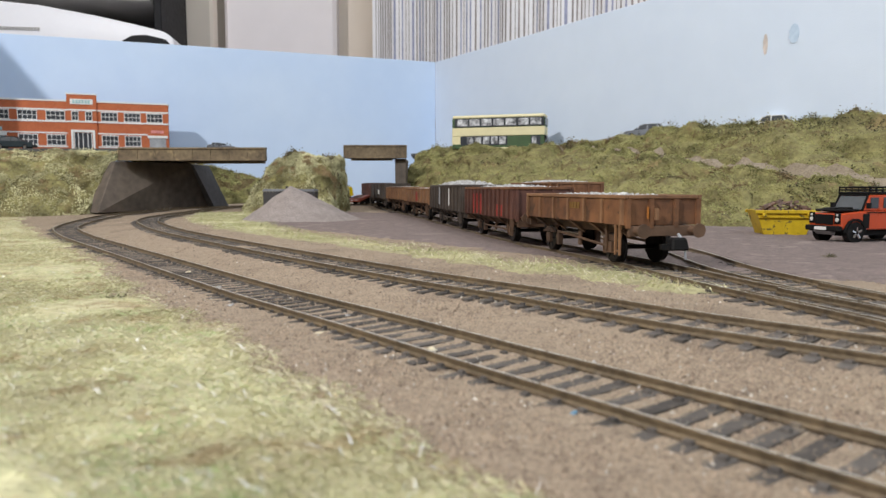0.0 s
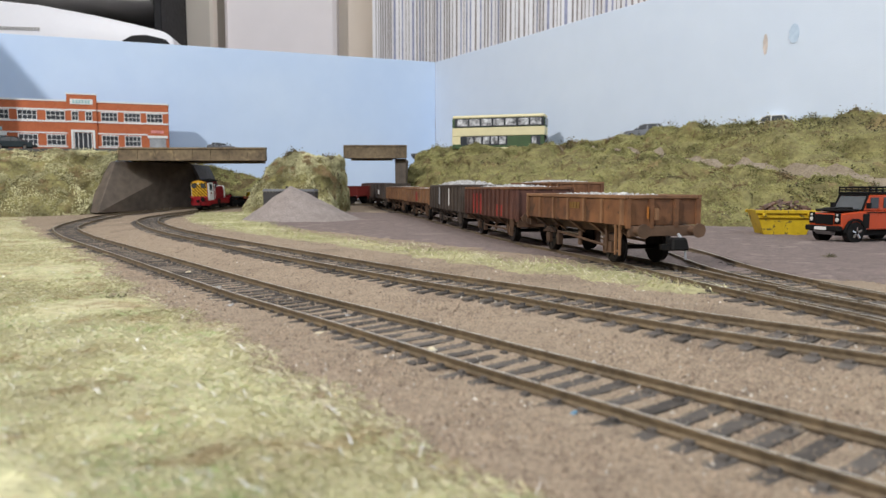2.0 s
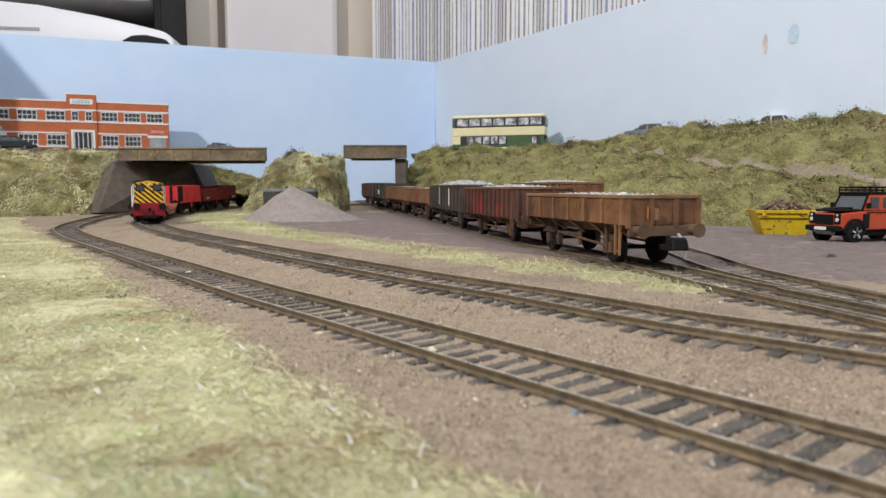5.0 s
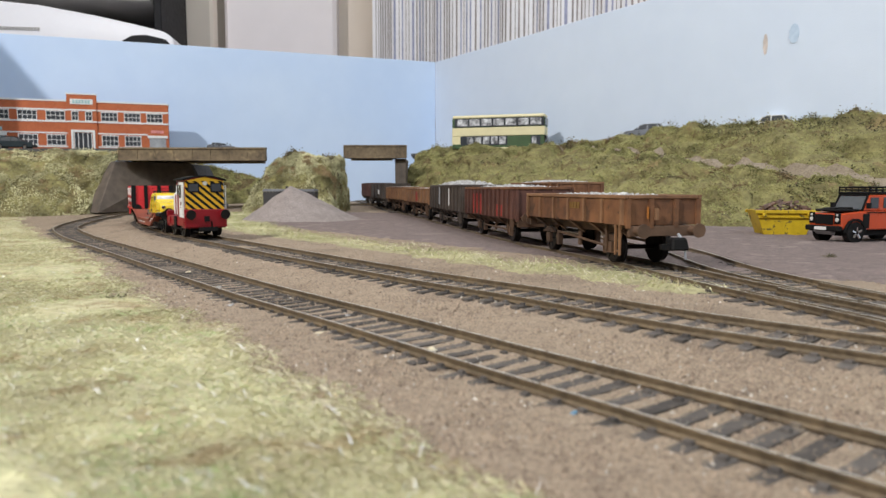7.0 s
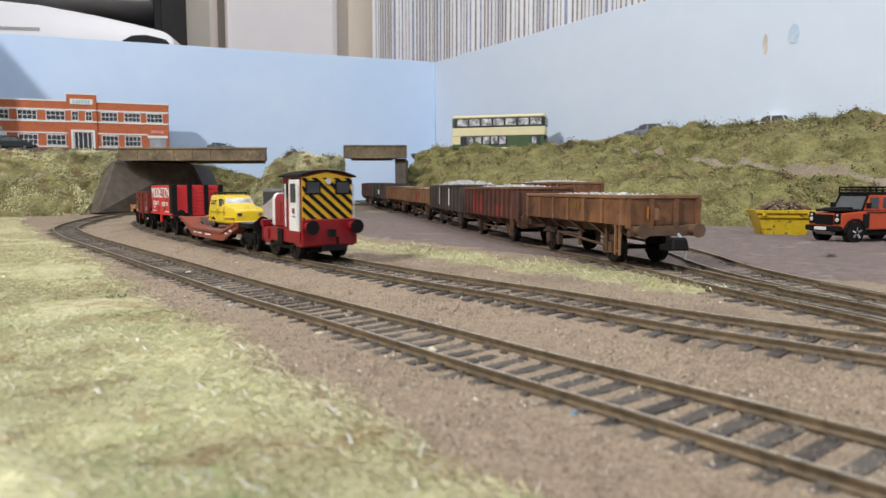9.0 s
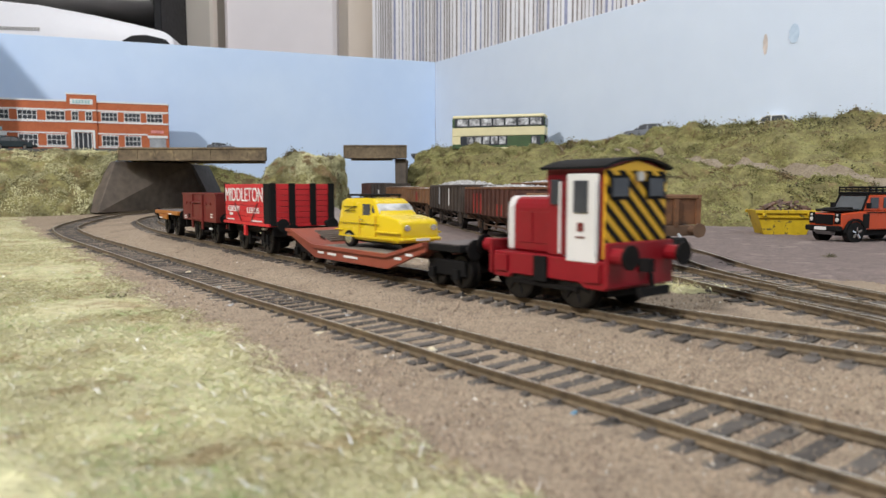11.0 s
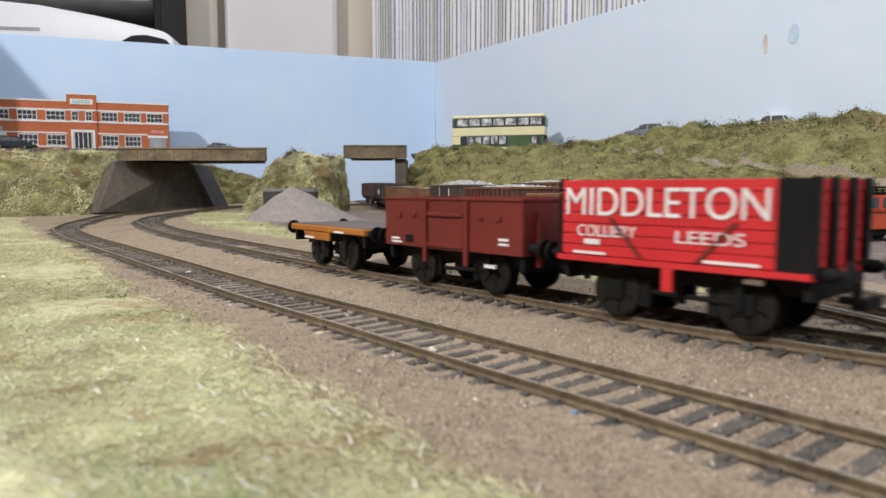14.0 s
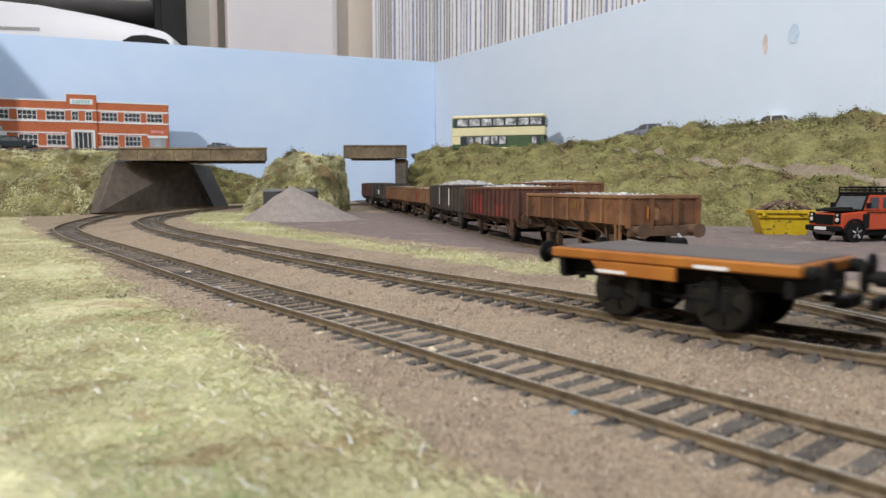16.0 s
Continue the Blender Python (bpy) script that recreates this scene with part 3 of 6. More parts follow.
def closer(rows, k=.88):
    """The same rows drawn nearer to the eye."""
    return [[(x * k, y * k, EYE_Z + (z - EYE_Z) * k) for x, y, z in r] for r in rows]


def bank(label, rows, nu, nv, rough, seed, count, size, dark=0.12, crest=False, leaf=LEAF):
    P = loft(rows, nu, nv, rough, seed)
    ob = part("embankment", sheet(P), BANK, smooth=True)
    tagged(ob, label, "embankment", kind="structure")
    flock("flock_cover", P, count, size, [leaf], "fluffy yellow-green scatter", seed, .35, ob)
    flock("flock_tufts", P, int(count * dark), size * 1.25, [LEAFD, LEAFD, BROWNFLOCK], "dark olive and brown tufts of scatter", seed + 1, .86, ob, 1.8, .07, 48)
    if crest:
        top = P[58:72]
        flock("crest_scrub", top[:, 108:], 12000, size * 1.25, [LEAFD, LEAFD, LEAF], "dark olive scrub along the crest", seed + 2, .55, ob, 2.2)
        path = P[47:50].copy()
        path[:, :, 2] += .0016
        path[:, :, 1] -= .0012
        part("ledge_path", sheet(path[:, 40:]), SANDY, ob, "sandy path along the ledge", smooth=True)
    return ob


bank("grassy yellow-green embankment above the goods yard",
     [[(-.062, 1.05, .004), (.06, .80, .002), (.13, .66, .001), (.20, .56, .001), (.30, .51, .001), (.46, .47, .001), (.75, .44, .001)],
      [(-.063, 1.06, .055), (.075, .84, .040), (.15, .72, .032), (.225, .62, .025), (.32, .545, .018), (.47, .49, .016), (.75, .46, .016)],
      [(-.060, 1.08, .086), (.10, .98, .082), (.186, .90, .083), (.245, .72, .062), (.305, .625, .048), (.365, .56, .034), (.60, .48, .030)],
      [(-.055, 1.09, .091), (.11, 1.00, .089), (.196, .915, .087), (.262, .745, .064), (.325, .645, .049), (.395, .58, .035), (.65, .50, .030)],
      [(-.025, 1.11, .096), (.12, 1.02, .093), (.21, .93, .099), (.29, .82, .106), (.37, .75, .107), (.46, .69, .109), (.75, .58, .112)],
      [(-.02, 1.16, .092), (.13, 1.06, .0905), (.23, .97, .097), (.32, .86, .103), (.40, .79, .104), (.50, .73, .105), (.80, .62, .106)]],
     230, 80, .0105, 3, 190000, .0013, .16, True)
bank("grassy embankment below the factory road",
     closer([[(-.95, .58, -.007), (-.72, .66, -.007), (-.57, .78, -.007), (-.478, .86, -.006), (-.449, .93, -.004)],
      [(-.97, .66, .05), (-.74, .74, .05), (-.59, .85, .05), (-.484, .905, .05), (-.446, .95, .05)],
      [(-.98, .75, .074), (-.75, .83, .074), (-.60, .91, .073), (-.485, .94, .076), (-.440, .96, .074)],
      [(-1.0, .84, .084), (-.77, .92, .083), (-.60, .97, .082), (-.49, .98, .082), (-.43, .98, .084)]]) + [[(-1.0, .86, .085), (-.77, .94, .085), (-.60, .978, .085), (-.49, .99, .085), (-.42, .99, .085)]],
     130, 50, .0085, 13, 90000, .0014, .09, False, PALELEAF)
bank("steep bushy mound between the two bridges",
     closer([[(-.290, .985, -.004), (-.262, .90, -.006), (-.21, .875, -.006), (-.152, .880, -.006), (-.136, .95, -.004), (-.136, 1.03, -.004)],
      [(-.262, .985, .040), (-.242, .925, .036), (-.205, .905, .038), (-.156, .905, .042), (-.142, .955, .042), (-.140, 1.03, .042)],
      [(-.240, .985, .068), (-.229, .945, .066), (-.205, .93, .069), (-.160, .925, .068), (-.146, .96, .068), (-.144, 1.03, .068)],
      [(-.226, .985, .0765), (-.219, .965, .0765), (-.205, .955, .0785), (-.166, .945, .0770), (-.151, .97, .0770), (-.151, 1.03, .0760)],
      [(-.20, .995, .0765), (-.20, .985, .0765), (-.198, .985, .0785), (-.176, .985, .0770), (-.171, .99, .0770), (-.171, 1.03, .0760)]]),
     110, 50, .0075, 23, 70000, .0013, .09, False, PALELEAF)
bank("bushy slope behind the road bridge",
     [[(-.47, 1.02, .008), (-.41, 1.085, .008), (-.36, 1.15, .008), (-.30, 1.20, .008), (-.24, 1.24, .008)],
      [(-.48, 1.05, .05), (-.42, 1.11, .045), (-.37, 1.18, .042), (-.31, 1.23, .030), (-.25, 1.27, .02)],
      [(-.49, 1.09, .085), (-.43, 1.15, .078), (-.38, 1.22, .068), (-.32, 1.27, .048), (-.26, 1.30, .03)]],
     80, 30, .006, 33, 18000, .0022, .12)


# ---- road deck, bridges and abutment ----
def bridge(label, x0, x1, y, z0, z1, deep, panels):
    t = thing("road_bridge", label, "bridge")
    for k, yy in enumerate((y, y + deep)):
        xe = x1 - .025 * k
        g = Shape().box(x0, yy, z0, xe, yy + .005, z1)
        g.box(x0, yy - .0015, z1 - .0022, xe, yy + .0065, z1).box(x0, yy - .0012, z0, xe, yy + .006, z0 + .0018)
        part("girder", g, GIRDER, t, "rusty brown plate girder", .0003)
        if k == 0:
            for i in range(panels + 1):
                x = x0 + .0006 + (x1 - x0 - .0012) * i / panels
                part("stiffener", Shape().box(x - .0005, yy - .0009, z0 + .002, x + .0005, yy + .001, z1 - .0023), GIRDER, t)
    part("deck", Shape().prism([(x0, y + .0052), (x1, y + .0052), (x1 - .025, y + deep - .0002), (x0, y + deep - .0002)], z0 + .002, z0 + .007, "z"), CONCRETE, t, "dark bridge deck")
    part("road_surface", Shape().prism([(x0 + .0002, y + .0055), (x1 - .0004, y + .0055), (x1 - .0252, y + deep - .001), (x0 + .0002, y + deep - .001)], z0 + .0072, z0 + .009, "z"), TAR, t, "grey road surface")
    return t


bridge("brown plate girder road bridge over the two running lines", -.3775, -.2060, .814, .0676, .0829, .092, 8)
bridge("short brown plate girder bridge over the siding", -.1385, -.0505, .975, .0772, .0955, .08, 4)
ab = thing("bridge_abutment", "dark grey sloping concrete abutment under the road bridge", "abutment")
part("abutment_wall", Shape().add([(x * .88, y * .88, EYE_Z + (z - EYE_Z) * .88) for x, y, z in [(-.440, .885, .004), (-.362, 1.075, .006), (-.368, 1.16, .006), (-.52, .96, .004), (-.436, .9305, .0717), (-.372, 1.03, .0717), (-.38, 1.13, .0717), (-.48, .99, .0717)]],
     [(3, 2, 1, 0), (4, 5, 6, 7), (0, 1, 5, 4), (1, 2, 6, 5), (2, 3, 7, 6), (3, 0, 4, 7)]), CONCRETE, ab, bevel=.0006)
wing = [(x * .88, y * .88, EYE_Z + (z - EYE_Z) * .88) for x, y, z in [(-.3615, 1.0735, .0058), (-.3530, 1.0760, .0058), (-.3685, 1.031, .0700), (-.3712, 1.0290, .0700)]]
part("wing_wall", Shape().add(wing + [(x + .004, y + .05, z) for x, y, z in wing], [(0, 1, 2, 3), (7, 6, 5, 4), (0, 4, 5, 1), (1, 5, 6, 2), (2, 6, 7, 3), (3, 7, 4, 0)]), WINGGREY, ab, "lighter grey sloping end of the abutment")
pier = thing("bridge_pier", "dark grey square pier of the siding bridge", "pier")
part("pier_wall", Shape().box(-.0675, .985, .006, -.0525, 1.05, .0770), CONCRETE, pier, bevel=.0006)
part("pier_cap", Shape().box(-.0682, .983, .0735, -.0520, 1.052, .0768), CONCRETE, pier, bevel=.0003)
for nm, bx in (("factory_road", [(-1.2, .86), (-.6, .975), (-.42, .985), (-.42, 1.25), (-1.2, 1.0)]), ("upper_road", [(-.05, 1.10), (.10, 1.04), (.20, .955), (.24, 1.0), (.06, 1.28), (-.05, 1.36)]),
               ("crest_road", [(.205, .957), (.32, .85), (.50, .72), (.80, .61), (.80, .70), (.3, .98), (.245, 1.0)])):
    z = {"factory_road": .091, "upper_road": .0897, "crest_road": .0982}[nm]
    tagged(part(nm, Shape().prism(bx, z - .004, z, "z"), TAR), "grey model road on the high ground", "road", kind="structure")

# ---- gravel pile and bunker ----
def gravel_pile():
    sh, n, m = Shape(), 56, 22
    pts = []
    for j in range(m + 1):
        r = j / m
        for i in range(n):
            a = 2 * math.pi * i / n
            rad = r * (.054 + .010 * math.cos(a) + .004 * noise.noise((math.cos(a), math.sin(a), 2)))
            h = .0335 * max(0, 1 - r ** 1.05) ** 1.15 if r < 1 else -.001
            x, y = -.1445 + rad * math.cos(a) * 1.08, .66 + rad * math.sin(a) * .8
            q = noise.noise((x * 90, y * 90, h * 90))
            pts.append((x, y, .0055 + h + q * .0011 * (1 - r) * 2))
    f = [(j * n + i, j * n + (i + 1) % n, j * n + n + (i + 1) % n, j * n + n + i) for j in range(m) for i in range(n)]
    ob = part("gravel_heap", sh.add(pts, f), PILE, smooth=True)
    tagged(ob, "conical heap of fine pinkish grey gravel", "gravel pile", kind="stuff")


gravel_pile()
bk = thing("bunker", "dark low bunker with a grey slab top behind the gravel heap", "bunker", m=pose(-.161, .738, .0055, 0, 0, 0))
part("bunker_wall", Shape().box(-.0265, -.012, -.002, .0265, .012, .0265), BIN, bk, bevel=.0004)
part("bunker_top", Shape().box(-.0275, -.013, .0267, .0275, .013, .0295, .0015), BINTOP, bk, "grey sloped slab top", bevel=.0004)
part("bunker_cap", Shape().tube((-.004, 0, .0296), (-.004, 0, .0325), .0014), BIN, bk)


# ---- factory building ----
def factory():
    """Local x runs along the front (towards the corner), y into the building."""
    p0, p1 = Vector((-.724, 1.054)), Vector((-.450, 1.152))
    ang = math.degrees(math.atan2(p1.y - p0.y, p1.x - p0.x))
    L, H = (p1 - p0).length, .0785
    t = thing("factory", "two-storey orange brick factory with white bands and metal windows", "factory", m=pose(p0.x, p0.y, .0915, 0, 0, ang))
    part("brick_wall", Shape().box(0, 0, 0, L, .03, H - .0022), BRICK, t, "orange brick wall", bevel=.0003)
    part("parapet_coping", Shape().box(-.001, -.001, H - .002, L + .001, .031, H), WHITE, t)
    c0, c1 = L - .171, L - .122
    part("entrance_bay", Shape().box(c0, -.004, 0, c1, -.0002, H + .0085), BRICK, t, "projecting brick entrance bay", bevel=.0003)
    part("bay_coping", Shape().box(c0 - .001, -.005, H + .0087, c1 + .001, .003, H + .0102), WHITE, t)
    for z in (.063, .0455):
        part("band", Shape().box(0, -.0012, z, c0 - .0003, -.0001, z + .0022), WHITE, t, "white string course")
        part("band", Shape().box(c1 + .0003, -.0012, z, L, -.0001, z + .0022), WHITE, t)
        part("band", Shape().box(c0, -.0052, z, c1, -.0042, z + .0022), WHITE, t)
    for z in (.0285, .008):
        part("band", Shape().box(0, -.0012, z, c0 - .0003, -.0001, z + .0018), WHITE, t)
        part("band", Shape().box(c1 + .0003, -.0012, z, L - .037, -.0001, z + .0018), WHITE, t)

    def window(x, z, w, h, nx, y=0.0):
        wn = part("window", Shape().box(x, y - .0005, z, x + w, y - .00015, z + h), PANE_DARK, t, "multi-pane metal window")
        s = Shape()
        b = .0011
        s.box(x - b, y - .0013, z - b, x + w + b, y - .0006, z).box(x - b, y - .0013, z + h, x + w + b, y - .0006, z + h + b)
        for i in range(nx + 1):
            xx = x + w * i / nx
            k = b if i in (0, nx) else .0006
            s.box(xx - k / 2, y - .0013, z + .00001, xx + k / 2, y - .0006, z + h - .00001)
        s.box(x + .0006, y - .00125, z + h / 2 - .0004, x + w - .0006, y - .00065, z + h / 2 + .0004)
        part("window_frame", s, WHITE, wn, "pale grey glazing bars")

    for x in (L - .115, L - .076, L - .0375):
        window(x, .049, .027, .0125, 4)
    for x in (L - .115, L - .076):
        window(x, .0115, .027, .0145, 4)
    for x in (L - .205, L - .250):
        window(x, .049, .030, .0125, 4)
        window(x, .0115, .030, .0145, 4)
    window(L - .292, .049, .028, .0125, 4)
    for x in (c0 + .008, c1 - .0185):
        window(x, .049, .0105, .0125, 2, -.004)
    dr = part("entrance_door", Shape().box(c0 + .011, -.0046, 0, c1 - .009, -.0042, .030), PANE_DARK, t, "tall glazed entrance doors")
    s = Shape()
    for x in (c0 + .011, c0 + .0175, c0 + .025, c0 + .033, c1 - .0095):
        s.box(x - .0006, -.0055, 0, x + .0006, -.0047, .030)
    part("door_frame", s, WHITE, dr)
    part("surround", Shape().box(c0 + .006, -.0065, 0, c0 + .0095, -.0042, .034).box(c1 - .0075, -.0065, 0, c1 - .004, -.0042, .034).box(c0 + .006, -.0066, .0307, c1 - .004, -.0042, .0342), WHITE, t, "white entrance surround")
    part("sign_board", Shape().box(c0 + .006, -.0052, H - .006, c1 - .006, -.0042, H + .002), WHITE, t, "white name board above the entrance")
    s = Shape()
    for i in range(6):
        s.box(c0 + .010 + i * .005, -.0056, H - .0045, c0 + .0135 + i * .005, -.0053, H + .0006)
    part("sign_bars", s, SIGN_G, t, "blurred green lettering")
    for x in (L - .034, L - .300):
        part("roller_door", Shape().box(x, -.0012, 0, x + .029, -.0002, .024), SHUTTER, t, "grey roller shutter")
        part("door_lintel", Shape().box(x - .003, -.003, .0242, x + .032, -.0002, .0282), WHITE, t)
        part("door_sign", Shape().box(x + .003, -.0011, .032, x + .025, -.0003, .0365), SIGN_R if x > .1 else SIGN_G, t, "small coloured sign above the shutter")
    for o in t.children_recursive:
        o.data.transform(Matrix.Translation((L * .14, 0, 0)) @ Matrix.Diagonal((.86, 1, 1.035, 1)))


factory()


# ---- road vehicles ----
def rounded_body(sh, outline, half, inset, mi=0):
    """A car body: a side outline drawn across, its upper points drawn in."""
    n = len(outline)
    p = []
    for s in (-1, 1):
        for x, z, k in outline:
            p.append((x, s * (half - inset * k), z))
    f = [(i, (i + 1) % n, n + (i + 1) % n, n + i) for i in range(n)] + [tuple(range(n))[::-1], tuple(range(n, 2 * n))]
    return sh.add(p, f, mi)


def road_wheel(parent, x, y, r, w, hub):
    wh = part("wheel", Shape().tube((x, y - w / 2, r), (x, y + w / 2, r), r, 20), BLACK, parent, "black rubber tyre", .0003)
    s = 1 if y > 0 else -1
    hb = part("wheel_hub", Shape().tube((x, y + s * w * .51, r), (x, y + s * (w * .51 + .0003), r), r * .46, 14), hub, wh, "bright wheel disc")
    return wh


def bus():
    t = thing("double_decker_bus", "green and cream double-decker bus parked on the high road", "bus", m=pose(.0865, 1.072, .0898, 0, 0, -17))
    L, W, H = .142, .030, .0575
    h = L / 2
    part("lower_body", Shape().box(-h, -W / 2, .006, h, W / 2, .0245), BUSGREEN, t, "dark green lower panels", bevel=.0008)
    part("waist_band", Shape().box(-h - .0001, -W / 2 - .0002, .0247, h + .0001, W / 2 + .0002, .0375), CREAM, t, "cream middle band", bevel=.0006)
    part("rear_panel", Shape().box(-h - .0002, -W / 2 - .0004, .0125, -h + .0130, -W / 2 - .0001, .0246), CREAM, t, "cream rear corner panel")
    part("upper_body", Shape().box(-h, -W / 2, .0377, h, W / 2, .0515), BUSGREEN, t, "dark green upper deck pillars", bevel=.0008)
    part("roof", Shape().box(-h - .0002, -W / 2 - .0003, .0517, h + .0002, W / 2 + .0003, .0560, .001), CREAM, t, "cream roof", bevel=.0012)
    part("skirt", Shape().box(-h + .012, -W / 2 - .0003, .003, h - .004, W / 2 - .0005, .0075), CREAM, t, "cream skirt")
    part("upper_glazing", Shape().box(-h + .004, -W / 2 - .0004, .0384, h - .001, -W / 2 - .0001, .0512), PANE_DARK, t, "black upper window surround")
    part("lower_glazing", Shape().box(-h + .0135, -W / 2 - .0004, .0108, h - .0560, -W / 2 - .0001, .0246), PANE_DARK, t, "black lower window surround")
    for i in range(7):
        x = -h + .0085 + i * (L - .011) / 7
        part("upper_window", Shape().box(x, -W / 2 - .0008, .0400, x + (L - .011) / 7 - .0028, -W / 2 - .0005, .0500), BUSPANE, t, "pale upper deck window")
    for i in range(5):
        x = -h + .0235 + i * .0126
        part("lower_window", Shape().box(x, -W / 2 - .0008, .0125, x + .0098, -W / 2 - .0005, .0235), BUSPANE, t, "pale lower deck window")
    part("front_door", Shape().box(h - .020, -W / 2 - .0007, .010, h - .006, -W / 2 - .0002, .0240), PANE_DARK, t, "dark folding door")
    part("door_pane", Shape().box(h - .0185, -W / 2 - .0010, .0125, h - .0120, -W / 2 - .0008, .0228), BUSPANE, t)
    part("windscreen", Shape().box(h + .0002, -W / 2 + .002, .014, h + .0006, W / 2 - .002, .0235), PANE_DARK, t)
    part("upper_windscreen", Shape().box(h + .0002, -W / 2 + .002, .040, h + .0006, W / 2 - .002, .0498), PANE_DARK, t)
    part("mirror", Shape().box(h + .0015, -W / 2 - .003, .018, h + .0025, -W / 2 - .001, .023).box(h - .001, -W / 2 - .0022, .0225, h + .002, -W / 2 - .0016, .0232), BLACK, t)
    for x in (-h + .035, h - .028):
        for y in (-W / 2 + .002, W / 2 - .002):
            road_wheel(t, x, y, .0062, .003, SHUTTER)


bus()


def saloon(label, body_mat, m, L=.054, H=.0185):
    t = thing("parked_car", label, "car", m=m)
    h = L / 2
    part("car_body", rounded_body(Shape(), [(-h, .004, 0), (-h, .011, .2), (-h + .003, .0125, .5), (h - .016, .0120, .5), (h - .002, .0105, .5), (h, .007, .2), (h, .004, 0)], .0112, .0008), body_mat, t, bevel=.0005)
    cabin = part("cabin", rounded_body(Shape(), [(-h + .004, .0122, 0), (-h + .009, H - .0008, 1), (-h + .014, H, 1), (h - .026, H, 1), (h - .022, H - .001, 1), (h - .013, .0122, 0)], .0102, .0016), CARPANE, t, "dark tinted glasshouse", bevel=.0004)
    part("car_roof", Shape().box(-h + .010, -.0083, H - .0002, h - .024, .0083, H + .0006), body_mat, cabin, bevel=.0003)
    s = Shape()
    for x, d in ((-h + .011, -.003), (-h + .023, 0), (h - .022, .004)):
        for y in (-1, 1):
            s.add([(x, y * .0088, H), (x + .0012, y * .0088, H), (x + .0012 + d, y * .0104, .0122), (x + d, y * .0104, .0122), (x, y * .0082, H), (x + .0012, y * .0082, H), (x + .0012 + d, y * .0098, .0122), (x + d, y * .0098, .0122)],
                  [(0, 1, 2, 3), (7, 6, 5, 4), (0, 4, 5, 1), (3, 2, 6, 7), (0, 3, 7, 4), (1, 5, 6, 2)])
    part("pillars", s, body_mat, cabin)
    for x in (-h + .010, h - .0105):
        for y in (-.0098, .0098):
            road_wheel(t, x, y, .0042, .0026, CHROME)
    for y in (-.007, .007):
        part("headlight", Shape().box(h - .0005, y - .002, .0075, h + .0004, y + .002, .0098), LAMP, t, "clear headlight")
    return t


saloon("silver grey car parked behind the bank crest", CARGREY, pose(.262, .905, .0983, 0, 0, 150))
saloon("pale silver car half hidden by the bank crest", WHITE, pose(.372, .80, .0983, 0, 0, 140))
saloon("dark green car parked before the factory", CARBLUE, pose(-.622, 1.02, .0912, 0, 0, 14), .052, .0185)
saloon("small grey car crossing the road bridge", CARGREY, pose(-.268, .855, .0757, 0, 0, 6), .034, .0145)


# ---- yard things ----
def skip():
    t = thing("skip", "yellow steel skip heaped with scrap, dark scuffs on its side", "skip", m=pose(.2245, .462, .0046, 0, 0, -8))
    a, b, w, h = .0188, .0128, .011, .0170
    out = Shape()
    o = [(-b, -w * .85, 0), (b, -w * .85, 0), (b, w * .85, 0), (-b, w * .85, 0), (-a, -w, h), (a, -w, h), (a, w, h), (-a, w, h)]
    i = [(x * .94, y * .92, z + (.001 if z == 0 else 0)) for x, y, z in o]
    out.add(o + i, [(3, 2, 1, 0), (0, 1, 5, 4), (1, 2, 6, 5), (2, 3, 7, 6), (3, 0, 4, 7), (8, 9, 10, 11), (12, 13, 9, 8), (13, 14, 10, 9), (14, 15, 11, 10), (15, 12, 8, 11),
                    (4, 5, 13, 12), (5, 6, 14, 13), (6, 7, 15, 14), (7, 4, 12, 15)])
    part("skip_body", out, SKIPY, t, bevel=.0002)
    for y in (-1, 1):
        part("rim", Shape().box(-a - .0006, y * (w + .0012), h - .0022, a + .0006, y * (w + .0001), h), SKIPY, t, "folded yellow rim", .0003)
    part("ledge", Shape().add([(-a * .9, -w * .98, h * .66), (a * .9, -w * .98, h * .66), (a * .92, -w - .0012, h * .72), (-a * .92, -w - .0012, h * .72), (-a * .9, -w * .9, h * .66), (a * .9, -w * .9, h * .66), (a * .92, -w * .9, h * .76), (-a * .92, -w * .9, h * .76)],
         [(0, 1, 2, 3), (4, 7, 6, 5), (3, 2, 6, 7), (0, 4, 5, 1), (0, 3, 7, 4), (1, 5, 6, 2)]), SKIPY, t)
    for x in (-a * .75, a * .72):
        part("lug", Shape().tube((x, -w - .0028, h - .003), (x, -w - .0002, h - .003), .0013), SKIPY, t, "round lifting lug", .0002)
    s = Shape()
    r = random.Random(5)
    for k in range(70):
        x, y = r.uniform(-a * .8, a * .85), r.uniform(-w * .8, w * .8)
        z = h - .002 + r.uniform(0, .0085) * (1 - (x / a) ** 2)
        c, l, th = Vector((x, y, z)), r.uniform(.002, .007), r.uniform(.0004, .0016)
        d = Vector((r.uniform(-1, 1), r.uniform(-1, 1), r.uniform(-.4, .5))).normalized()
        s.tube(c - d * l / 2, c + d * l / 2, th, 4)
    tagged(part("scrap_load", s, JUNK, t, "jumbled brown planks and scrap"), kind="stuff")


skip()


